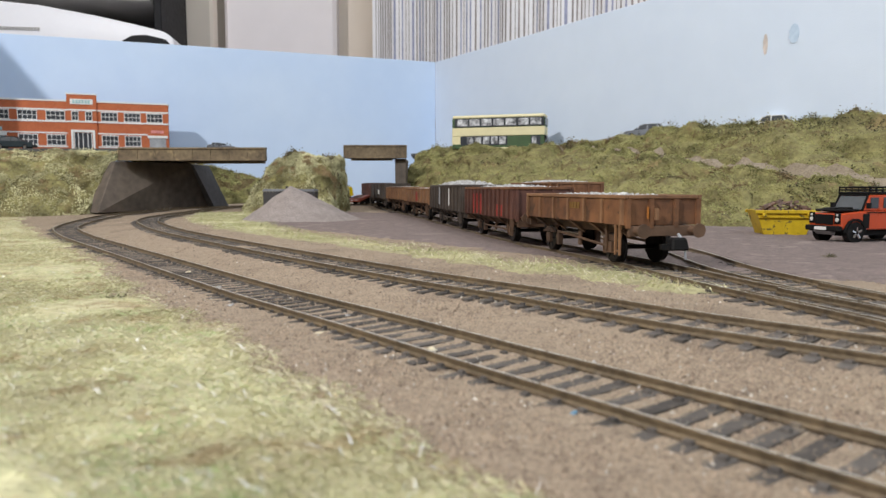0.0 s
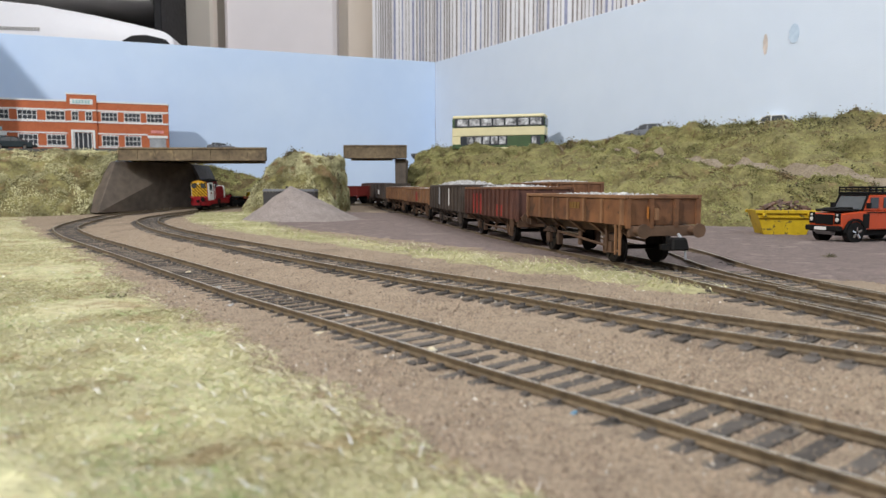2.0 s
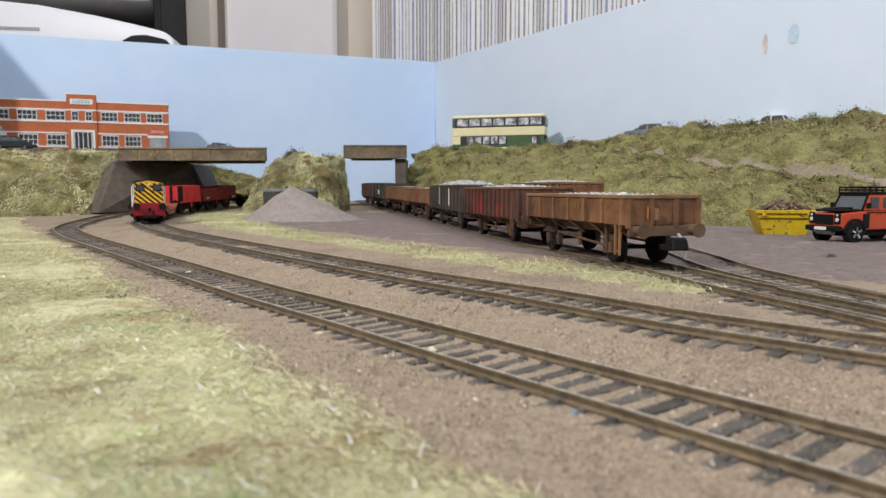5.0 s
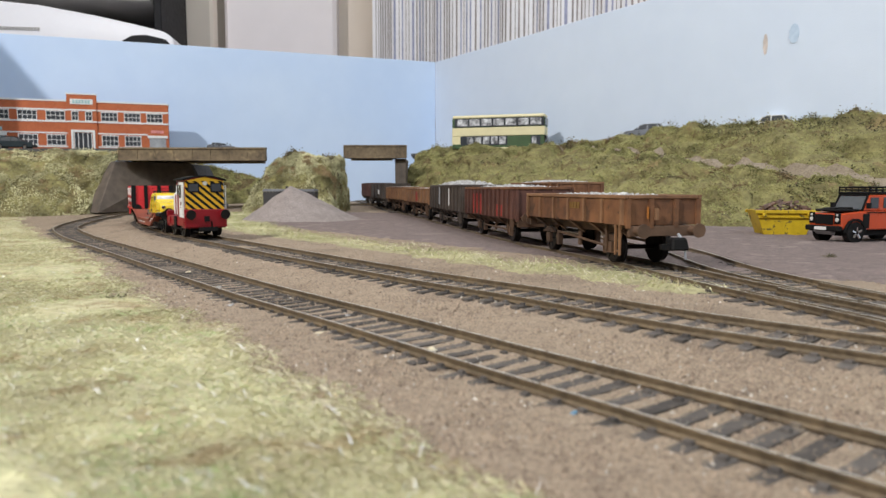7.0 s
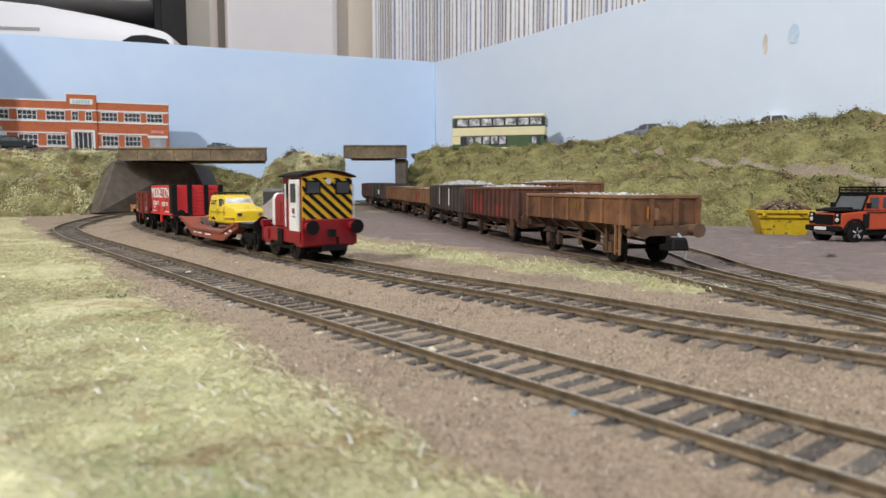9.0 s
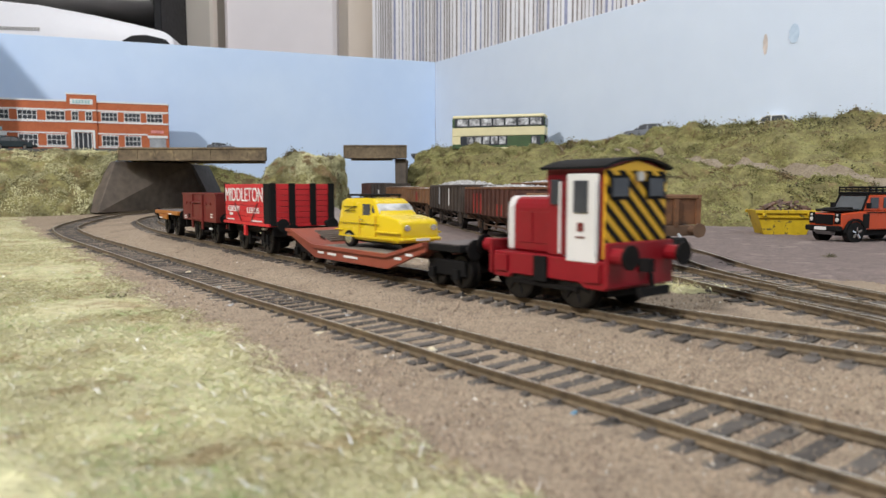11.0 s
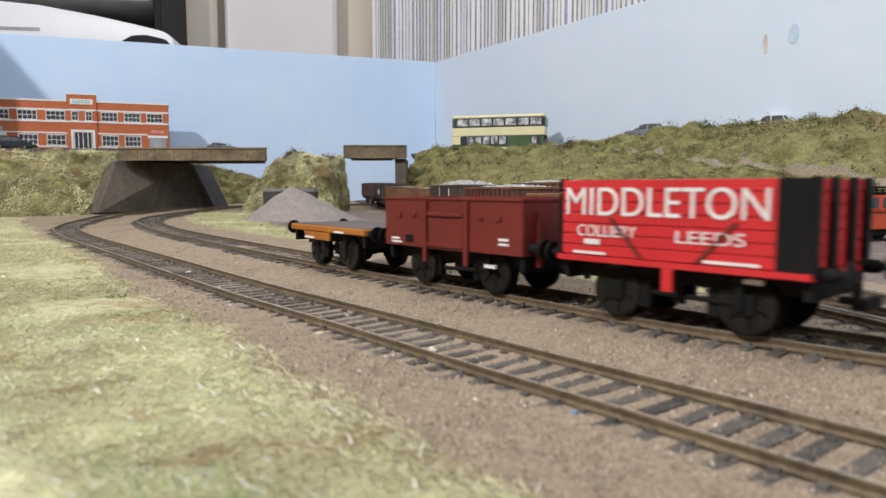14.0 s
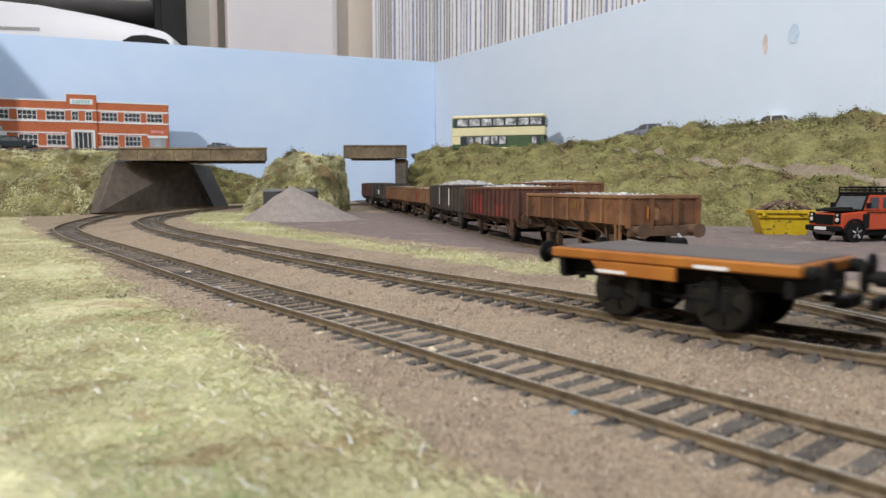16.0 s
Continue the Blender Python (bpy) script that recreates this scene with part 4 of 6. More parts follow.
def rover():
    """Front towards local +x."""
    t = thing("off_road_car", "orange-red boxy off-road car with black roof rack and black wings", "off-road car", m=pose(.2405, .400, .0052, 0, 0, 197))
    L = .062
    f = .026
    part("lower_body", Shape().prism([(-.034, .0075), (f - .003, .0075), (f, .009), (f, .0165), (f - .016, .0178), (-.034, .0178)], -.0112, .0112), ROVER, t, bevel=.0006)
    part("bonnet", Shape().box(f - .0160, -.0085, .0176, f - .001, .0085, .0190), BLACK, t, "black bonnet panel", .0006)
    cab = part("cabin", Shape().prism([(-.034, .0179), (f - .0165, .0179), (f - .0205, .0268), (-.034, .0272)], -.0104, .0104), ROVER, t, bevel=.0004)
    part("windscreen", Shape().add([(f - .0158, -.0090, .0188), (f - .0158, .0090, .0188), (f - .0196, .0085, .0262), (f - .0196, -.0085, .0262), (f - .0172, -.0090, .0188), (f - .0172, .0090, .0188), (f - .0206, .0085, .0262), (f - .0206, -.0085, .0262)],
         [(0, 1, 2, 3), (7, 6, 5, 4), (0, 4, 5, 1), (1, 5, 6, 2), (2, 6, 7, 3), (3, 7, 4, 0)]), ROVERPANE, cab, "flat grey windscreen")
    part("windscreen_frame", Shape().tube((f - .0155, -.0098, .0182), (f - .0200, -.0093, .0272), .0006, 6).tube((f - .0155, .0098, .0182), (f - .0200, .0093, .0272), .0006, 6).tube((f - .0200, -.0095, .0270), (f - .0200, .0095, .0270), .0007, 6), BLACK, cab)
    for x0, x1 in ((-.0005, .0055), (-.013, -.004), (-.029, -.016)):
        for y in (-1, 1):
            part("side_window", Shape().box(x0, y * .0105, .0195, x1, y * .0108, .0255), PANE_DARK, cab, "dark side window", .0002)
    part("roof", Shape().box(-.0345, -.0103, .0274, f - .0190, .0103, .0286), BLACK, cab, "black roof", .0005)
    s = Shape()
    for y in (-.0100, .0100):
        s.tube((-.032, y, .0312), (.006, y, .0312), .0005, 6).tube((-.032, y, .0296), (.006, y, .0296), .0004, 6)
    for i in range(9):
        x = -.032 + i * .00475
        s.tube((x, -.0100, .0297), (x, .0100, .0297), .0004, 6).tube((x, -.0100, .0284), (x, -.0100, .0312), .0004, 6).tube((x, .0100, .0284), (x, .0100, .0312), .0004, 6)
    s.tube((.006, -.0100, .0312), (.006, .0100, .0312), .0005, 6)
    part("roof_rack", s, BLACK, t, "black tubular roof rack")
    part("grille", Shape().box(f + .0001, -.0062, .0105, f + .0008, .0062, .0160), BLACK, t, "black grille", .0002)
    for y in (-.0088, .0088):
        part("headlight", Shape().tube((f + .0001, y, .0132), (f + .0009, y, .0132), .0012, 14), LAMP, t, "round clear headlight", .0002)
        part("side_light", Shape().tube((f + .0001, y, .0158), (f + .0007, y, .0158), .0007, 10), LAMP, t)
    part("bumper", Shape().box(f - .001, -.0115, .0068, f + .0028, .0115, .0098), BLACK, t, "black front bumper", .0006)
    part("bonnet_ridge", Shape().prism([(f - .0155, .0190), (f - .0018, .0188), (f - .0025, .0197), (f - .0150, .0200)], -.0045, .0045), BLACK, t, "raised bonnet centre", .0003)
    for y in (-.0088, .0088):
        part("light_surround", Shape().box(f + .00005, y - .0021, .0108, f + .0004, y + .0021, .0170), BLACK, t, "black headlight surround", .0002)
    part("skid_plate", Shape().prism([(f - .002, .0068), (f + .0022, .0068), (f - .001, .0046)], -.0060, .0060), SHUTTER, t, "grey skid plate")
    part("number_plate", Shape().box(f + .0029, -.0040, .0074, f + .0032, .0040, .0092), WHITE, t, "pale blank number plate")
    part("chassis", Shape().box(-.033, -.0085, .0042, f - .003, .0085, .0074), BLACK, t)
    for x in (-.024, f - .0095):
        for y in (-.0102, .0102):
            wh = road_wheel(t, x, y, .0060, .0040, BLACK)
            k = 1 if y > 0 else -1
            sp = Shape()
            for b in range(5):
                c = b * 2 * math.pi / 5 + .3
                sp.tube((x + math.cos(c) * .0008, y + k * .00245, .006 + math.sin(c) * .0008), (x + math.cos(c) * .0034, y + k * .00245, .006 + math.sin(c) * .0034), .0006, 5, .0008)
            part("spokes", sp, CHROME, wh, "bright five-spoke rim")
            a = Shape()
            yy = y * 1.02
            for k in range(7):
                a0, a1 = math.pi * k / 7, math.pi * (k + 1) / 7
                q = [(x + math.cos(b) * r, .0062 + math.sin(b) * r) for b, r in ((a0, .0066), (a1, .0066), (a1, .0078), (a0, .0078))]
                a.prism(q, yy - .0018, yy + .0018)
            part("wheel_arch", a, BLACK, t, "black wheel-arch flare")
    for y in (-1, 1):
        part("wing_mirror", Shape().box(f - .0185, y * .0108, .0195, f - .0172, y * .0135, .0225), BLACK, t, bevel=.0002)
        for x in (.0070, -.0148, -.0300):
            part("door_seam", Shape().box(x - .00015, y * .01121, .0085, x + .00015, y * .0114, .0176), BLACK, t)
        part("door_handle", Shape().box(-.0120, y * .0112, .0150, -.0095, y * .0118, .0156), BLACK, t, "black door handle")
        part("waist_trim", Shape().box(-.0335, y * .0112, .0170, f - .0175, y * .0116, .0175), BLACK, t)
        part("side_strip", Shape().box(f - .0195, y * .0113, .0085, f - .0150, y * .0115, .0165), BLACK, t)
    return t


rover()


# ---- railway vehicles; local +x is the front, z = 0 the rail head ----
def wheelset(parent, x, r=.0058, gauge=.0165):
    w = part("wheelset", Shape().tube((0, -gauge / 2, 0), (0, gauge / 2, 0), .0009, 8), WHEEL, parent, "axle with two steel wheels")
    w.location = (x, 0, r)
    for y in (-1, 1):
        s = Shape().tube((0, y * gauge / 2, 0), (0, y * (gauge / 2 + .0022), 0), r, 24)
        s.tube((0, y * gauge / 2 - y * .0006, 0), (0, y * gauge / 2, 0), r + .0006, 24)
        for k in range(6):
            a = k * math.pi / 3
            s.tube((math.cos(a) * .0012, y * (gauge / 2 + .0023), math.sin(a) * .0012), (math.cos(a) * r * .75, y * (gauge / 2 + .0023), math.sin(a) * r * .75), .0005, 5)
        part("wheel", s, [WHEEL], w, "dark spoked wheel", 0)
        part("tyre_rim", Shape().tube((0, y * (gauge / 2 + .0018), 0), (0, y * (gauge / 2 + .00245), 0), r * .985, 24, r * .93), TYRE, w, "worn bright wheel rim")
    return w


def running_gear(t, L, base, W, floor, mat, r=.0058, brakes=True):
    """Solebars, axle guards, springs, brake gear and buffers of a two-axle wagon."""
    h, y0 = L / 2, W / 2 - .0045
    sets = []
    for y in (-1, 1):
        part("solebar", Shape().box(-h + .001, y * y0, floor - .0035, h - .001, y * (y0 - .0014), floor - .0002), mat, t, bevel=.0002)
    for x in (-h, h):
        s = 1 if x > 0 else -1
        part("headstock", Shape().box(x - s * .0016, -W / 2 + .0012, floor - .0040, x, W / 2 - .0012, floor - .0002), mat, t, bevel=.0002)
        for y in (-1, 1):
            b = Shape().tube((x, y * .0112, .0132), (x + s * .0035, y * .0112, .0132), .0014, 12)
            b.tube((x + s * .0035, y * .0112, .0132), (x + s * .0048, y * .0112, .0132), .0008, 8).tube((x + s * .0048, y * .0112, .0132), (x + s * .0054, y * .0112, .0132), .0026, 18)
            part("buffer", b, mat, t, "round buffer")
        part("coupling", Shape().box(x, -.0010, .0070, x + s * .0060, .0010, .0082).box(x + s * .0045, -.0045, .0066, x + s * .0060, .0045, .0086).tube((x + s * .003, 0, .006), (x + s * .003, 0, .0112), .0009, 6), BLACK, t, "black tension-lock coupling")
    for x in (-base / 2, base / 2):
        sets.append(wheelset(t, x, r))
        for y in (-1, 1):
            g = Shape().prism([(x - .0052, floor - .0036), (x + .0052, floor - .0036), (x + .0022, r - .0022), (x - .0022, r - .0022)], y * (y0 - .0016), y * (y0 - .0006))
            part("axle_guard", g, mat, t)
            q = Shape().box(x - .0019, y * (y0 - .0004), r - .002, x + .0019, y * (y0 + .0014), r + .0022)
            for k in range(4):
                q.box(x - .0062 + k * .0012, y * y0, r + .0026 + k * .0006, x + .0062 - k * .0012, y * (y0 + .0010), r + .0031 + k * .0006)
            part("axle_box", q, mat, t, "axle box with leaf spring", .0001)
    if brakes:
        for y in (-1, 1):
            s = Shape().tube((-base / 2 + .006, y * (y0 - .001), floor - .006), (base / 2 - .001, y * (y0 + .0012), .0062), .0006, 6)
            s.box(-.0012, y * (y0 - .0012), .0045, .0012, y * (y0 - .0004), floor - .0036)
            s.box(base / 2 - .0016, y * (y0 + .0014), .0050, base / 2 - .0002, y * (y0 + .0022), floor - .0005)
            part("brake_lever", s, mat, t, "brake lever and push rod")
            for x in (-base / 2 + .0068, base / 2 - .0068):
                part("brake_shoe", Shape().box(x - .0012, y * (.0165 / 2 + .0022), .003, x + .0012, y * (.0165 / 2 + .0002), .0088), mat, t)
    return sets


def open_box(L, W, z0, z1, thick=.0008, flare=0.0):
    """Four sides and a floor, open above."""
    s, h, w = Shape(), L / 2, W / 2
    s.box(-h, -w, z0, h, -w + thick, z1).box(-h, w - thick, z0, h, w, z1)
    s.box(-h, -w + thick, z0, -h + thick, w - thick, z1).box(h - thick, -w + thick, z0, h, w - thick, z1)
    s.box(-h + thick, -w + thick, z0, h - thick, w - thick, z0 + thick)
    return s


def box_parts(t, L, W, z0, z1, mat, thick=.0008):
    """An open box of four panels and a floor, each a part."""
    h, w = L / 2, W / 2
    for y in (-1, 1):
        part("side_panel", Shape().box(-h, y * w, z0, h, y * (w - thick), z1), mat, t, bevel=.0001)
    for x in (-1, 1):
        part("end_panel", Shape().box(x * h, -w + thick, z0, x * (h - thick), w - thick, z1), mat, t, bevel=.0001)
    part("floor", Shape().box(-h + thick, -w + thick, z0, h - thick, w - thick, z0 + thick), mat, t)


def stone_load(parent, L, W, z, peak, seed):
    r = random.Random(seed)
    s, nx, ny = Shape(), 26, 12
    pts = []
    for i in range(nx + 1):
        for j in range(ny + 1):
            u, v = i / nx * 2 - 1, j / ny * 2 - 1
            b = max(0, 1 - u * u) * max(0, 1 - v * v)
            pts.append((u * L / 2, v * W / 2, z + peak * b ** .6 + r.uniform(-.0004, .0005)))
    f = [(i * (ny + 1) + j, (i + 1) * (ny + 1) + j, (i + 1) * (ny + 1) + j + 1, i * (ny + 1) + j + 1) for i in range(nx) for j in range(ny)]
    s.add(pts, f)
    for k in range(420):
        u, v = r.uniform(-1, 1), r.uniform(-1, 1)
        b = max(0, 1 - u * u) * max(0, 1 - v * v)
        a = r.uniform(.0004, .0011)
        c = Vector((u * L / 2 * .95, v * W / 2 * .95, z + peak * b ** .6 + a * .4))
        d = Vector((r.uniform(-1, 1), r.uniform(-1, 1), r.uniform(-1, 1))).normalized()
        s.tube(c - d * a, c + d * a, a * .8, 5, a * .5)
    tagged(part("stone_load", s, STONE, parent, "pale grey crushed stone load"), kind="stuff")


def parked_wagon(label, line, y_front, y_back, W, z0, z1, body_mat, ribs, load=None, patches=(), rim=None, gear=GEAR, seed=0, number=False, off=0.0):
    p = line[1]
    s0, s1 = (np.interp(yy, p[:, 1], line[0]) for yy in (y_front, y_back))
    L = s1 - s0
    a, b = on_line(line, s0 + L * .15, off)[0], on_line(line, s1 - L * .15, off)[0]
    c = (a + b) / 2
    ang = math.degrees(math.atan2(a[1] - b[1], a[0] - b[0]))
    t = thing("open_wagon", label, "goods wagon", "parked wagons", m=pose(c[0], c[1], c[2], 0, 0, ang))
    LB = L - .011
    h, w = LB / 2, W / 2
    box_parts(t, LB, W, z0, z1, body_mat)
    rm = Shape().box(-h - .0006, -w - .0007, z1 - .0006, h + .0006, -w + .0009, z1 + .0008).box(-h - .0006, w - .0009, z1 - .0006, h + .0006, w + .0007, z1 + .0008)
    rm.box(-h - .0006, -w + .001, z1 - .0006, -h + .0009, w - .001, z1 + .0008).box(h - .0009, -w + .001, z1 - .0006, h + .0006, w - .001, z1 + .0008)
    part("top_rim", rm, rim or body_mat, t, "worn paler top rail", .0002)
    for y in (-1, 1):
        for i in range(ribs):
            x = -h + .0012 + (LB - .0024) * i / (ribs - 1)
            part("side_rib", Shape().box(x - .0007, y * w, z0 + .0003, x + .0007, y * (w + .0011), z1 - .0007), RUSTL if body_mat is RUST else body_mat, t)
    for x in (-1, 1):
        for y in (-w + .001, -w / 3, w / 3, w - .001):
            part("end_post", Shape().box(x * h, y - .0008, z0 - .001, x * (h + .0012), y + .0008, z1 - .0007), body_mat, t)
    for x0, x1, zz0, zz1, mt in patches:
        for k in range(max(1, round((x1 - x0) * ribs * .8))):
            n = max(1, round((x1 - x0) * ribs * .8))
            xa = -h + LB * (x0 + (x1 - x0) * k / n) + .0009
            xb = -h + LB * (x0 + (x1 - x0) * (k + 1) / n) - .0009
            part("paint_patch", Shape().box(xa, -w - .0003, z0 + (z1 - z0) * zz0, xb, -w - .0001, z0 + (z1 - z0) * zz1), mt, t, "faded paint patch")
    part("step_ladder", Shape().box(h - .0062, -w - .0006, .0040, h - .0055, -w + .0002, z0 + .0002).box(h - .0032, -w - .0006, .0040, h - .0025, -w + .0002, z0 + .0002).box(h - .0055, -w - .0005, .0052, h - .0032, -w + .0001, .0058), RUSTL if number else gear, t, "rusty step hanging from the corner")
    part("end_hook", Shape().box(h + .0012, -.0042, z0 + .002, h + .0020, -.0028, z0 + .0062), RUSTL, t)
    running_gear(t, L - .009, L * .56, W, min(z0, .0150), gear)
    for i in range(5):
        x = -h * .8 + i * h * .4
        part("strut", Shape().tube((x, -w + .0004, z0), (x + .0035, -w + .0058, z0 - .0045), .0007, 5), gear, t)
    if load:
        stone_load(t, LB - .002, W - .002, z1 - load[0], load[1], seed)
    if number:
        s = Shape()
        for i in range(4):
            s.box(-h + LB * .50 + i * .0026, -w - .0003, z0 + .0052, -h + LB * .50 + i * .0026 + .0018, -w - .0001, z0 + .0078)
        part("air_hose", Shape().tube((h + .004, .0040, .0120), (h + .0075, .0045, .0085), .0005, 6).tube((h + .0075, .0045, .0085), (h + .0075, .0050, .0030), .0004, 6), SHUTTER, t, "pale hanging brake hose")
        part("drawgear", Shape().box(h + .0030, -.0012, .0062, h + .0085, .0062, .0108, .0008), BLACK, t, "black bulky coupling", .0006)
        part("lamp_iron", Shape().tube((h + .0013, -.0068, z0 + .0025), (h + .0013, -.0068, z0 + .0068), .0004, 6), ORANGE, t, "small orange lamp bracket")
        part("marking", s, material("faded_yellow", (.22, .12, .03)), t, "faded yellow company marking")
    return t


parked_wagon("rusty brown low-sided ballast wagon with ribbed sides and pale stone load", SIDING, .248, .3465, .0308, .0150, .0252, RUST, 7, (.0012, .0014), (), RUSTL, seed=1, number=True)
parked_wagon("maroon ribbed box wagon with red paint patches and stone load", SIDING, .351, .460, .031, .0125, .0283, MAROON, 13, (.001, .002), ((.18, .42, .05, .8, REDPATCH), (.68, .84, .05, .45, REDPATCH)), RUST, GEAR, 2)
parked_wagon("dark grey ribbed box wagon with pale panels and heaped stone", SIDING, .462, .590, .031, .0125, .0300, GREYW, 11, (.001, .0042), ((.26, .36, .2, .95, SHUTTER), (.62, .68, .2, .9, WHITE)), GREYW, GREYW, 3)
parked_wagon("orange-brown wagon with flared struts and a red patch", SIDING, .592, .733, .031, .0150, .0272, RUSTL, 9, (.001, .001), ((.45, .60, .1, .8, REDPATCH),), RUSTL, GEAR, 4)
parked_wagon("orange-brown low ribbed wagon", SIDING, .735, .868, .031, .0150, .0280, RUSTL, 9, (.001, .001), (), RUSTL, GEAR, 5)
parked_wagon("dark brown mineral wagon with a small white mark", SIDING, .870, 1.018, .031, .0125, .0315, GREYW, 5, None, ((.45, .62, .3, .6, WHITE),), GREYW, GREYW, 6)
parked_wagon("small rusty brown wagon at the end of the row", SIDING, 1.020, 1.138, .031, .0125, .0315, MAROON, 5, None, (), MAROON, GREYW, 7)
parked_wagon("brown wagon with stone load on the second siding", BACK_ROAD, .452, .560, .031, .0125, .0315, RUST, 9, (.0006, .002), (), RUSTL, GEAR, 8)


def locomotive():
    t = thing("locomotive", "small red diesel shunter with white cab door and black-yellow wasp stripes", "locomotive", "moving train")
    # buffer beam front at x = +.0190, rear at -.0190
    f, r, w = .0190, -.0190, .0122
    part("underframe", Shape().prism([(r, .0120), (f, .0120), (f, .0052), (f - .006, .0052), (f - .0075, .0064), (r + .0075, .0064), (r + .006, .0052), (r, .0052)], -w + .0006, w - .0006), RED, t, "red frame and footplate", .0003)
    for y in (-1, 1):
        part("step_recess", Shape().box(-.0030, y * (w + .0002), .0056, .0012, y * (w - .0014), .0118), BLACK, t, "black cab step")
        for x in (r + .001, f - .006):
            part("sandbox", Shape().box(x, y * (w - .001), .0070, x + .005, y * (w + .0001), .0112), RED, t)
        part("rod", Shape().box(-.0112, y * .0116, .0042, .0110, y * .0110, .0052), WHEEL, t, "coupling rod")
    cab = part("cab", Shape().prism([(.0002, .0121), (f - .0012, .0121), (f - .0012, .0328), (.0002, .0328)], -w + .0012, w - .0012), RED, t, "red cab", .0004)
    curve = [(w * 1.03 * (k / 8 - 1), .0334 + .0023 * (1 - (k / 8 - 1) ** 2)) for k in range(17)]
    part("cab_roof", Shape().prism(curve + [(u * .99, v - .0006) for u, v in curve[::-1]], -.0008, f + .0004, "x"), BLACK, cab, "thin black arched roof")
    part("cab_cheek", Shape().prism([(-w + .0012, .0300), (w - .0012, .0300), (w - .0012, .0330), (w * .5, .0345), (0, .0350), (-w * .5, .0345), (-w + .0012, .0330)], .0001, f - .0014, "x"), RED, cab)
    # striped end sheet
    e0, e1, zb, zt = -w + .0012, w - .0012, .0125, .0325
    part("end_sheet", Shape().prism([(e0, zb), (e1, zb), (e1, zt), (0, zt + .0024), (e0, zt)], f - .0012, f - .0006, "x"), WASP, cab, "yellow end sheet")
    sb = Shape()
    pitch, wd = .0041, .0019
    for k in range(-3, 14):
        z = zb - .024 + k * pitch
        quad = [(e1, z + .0), (e0, z + (e1 - e0) * .85), (e0, z + (e1 - e0) * .85 + wd), (e1, z + wd)]
        poly = []
        # clip the stripe to the sheet's height
        def cut(poly, lim, keep_low):
            o = []
            for i in range(len(poly)):
                a, b = poly[i - 1], poly[i]
                ia, ib = ((a[1] <= lim) == keep_low or a[1] == lim), ((b[1] <= lim) == keep_low or b[1] == lim)
                if ia != ib:
                    u = (lim - a[1]) / (b[1] - a[1])
                    o.append((a[0] + (b[0] - a[0]) * u, lim))
                if ib:
                    o.append(b)
            return o
        poly = cut(quad, zt, True)
        poly = cut(poly, zb, False) if poly else poly
        if len(poly) >= 3:
            sb.prism(poly, f - .00055, f - .0004, "x")
    part("stripes", sb, BLACK, cab, "diagonal black warning stripes")
    for y in (-1, 1):
        part("end_window", Shape().box(f - .0003, y * .0038, .0265, f + .0001, y * .0092, .0308), PANE_DARK, cab, "dark end window", .0001)
        part("end_window_frame", Shape().box(f - .00035, y * .0032, .0259, f - .00015, y * .0098, .0314), BLACK, cab)
        part("cab_door", Shape().box(.0072, y * (w - .0011), .0112, .0168, y * (w - .0004), .0318), WHITE, cab, "white cab door panel", .0003)
        part("door_window", Shape().box(.0098, y * (w - .0003), .0228, .0140, y * (w + .0001), .0302), PANE_DARK, cab, "dark door window", .0001)
        part("side_window", Shape().box(.0018, y * (w - .0011), .0245, .0050, y * (w - .0006), .0305), PANE_DARK, cab, "cab side window", .0001)
        part("door_mark", Shape().box(.0110, y * (w - .0003), .0185, .0128, y * (w - .0001), .0205).box(.0106, y * (w - .0003), .0170, .0132, y * (w - .0001), .0173), BAUX, cab, "small red badge")
        part("grab_rail", Shape().tube((f - .0022, y * (w + .0004), .013), (f - .0022, y * (w + .0004), .030), .0003, 6).tube((.0060, y * (w + .0004), .013), (.0060, y * (w + .0004), .030), .0003, 6), WHITE, cab, "thin handrail")
    part("headlamp", Shape().tube((f - .0004, 0, .0312), (f + .0006, 0, .0312), .0012, 12), LAMP, cab, "small round headlamp")
    bo = [(-.0086, .0121), (.0086, .0121), (.0086, .0240), (.0072, .0262), (-.0072, .0262), (-.0086, .0240)]
    bon = part("bonnet", Shape().prism(bo, r + .0045, .0001, "x"), RED, t, "red engine bonnet", .0006)
    part("bonnet_nose", Shape().prism([(a * 1.03, b + .0003 if b > .02 else b) for a, b in bo], r + .0022, r + .0046, "x"), WHITE, bon, "white radiator end", .0007)
    part("radiator", Shape().box(r + .0017, -.007, .0140, r + .0021, .007, .0235), BLACK, bon, "black radiator grille")
    for y in (-1, 1):
        for k in range(2):
            part("bonnet_door", Shape().box(r + .0065 + k * .0060, y * .0086, .0145, r + .0118 + k * .0060, y * .0089, .0225), RED, bon, "side access panel", .0001)
    for x, s in ((f, 1), (r, -1)):
        part("buffer_beam", Shape().box(x, -w, .0058, x + s * .0012, w, .0162 if s > 0 else .0150), RED, t, "red buffer beam", .0003)
        for y in (-1, 1):
            b = Shape().tube((x + s * .0012, y * .0098, .0132), (x + s * .0045, y * .0098, .0132), .0019, 14)
            part("buffer_stock", b, RED, t, "red buffer housing")
            part("buffer", Shape().tube((x + s * .0046, y * .0098, .0132), (x + s * .0054, y * .0098, .0132), .0010, 10).tube((x + s * .0054, y * .0098, .0132), (x + s * .0060, y * .0098, .0132), .0028, 20), WHEEL, t, "round steel buffer head")
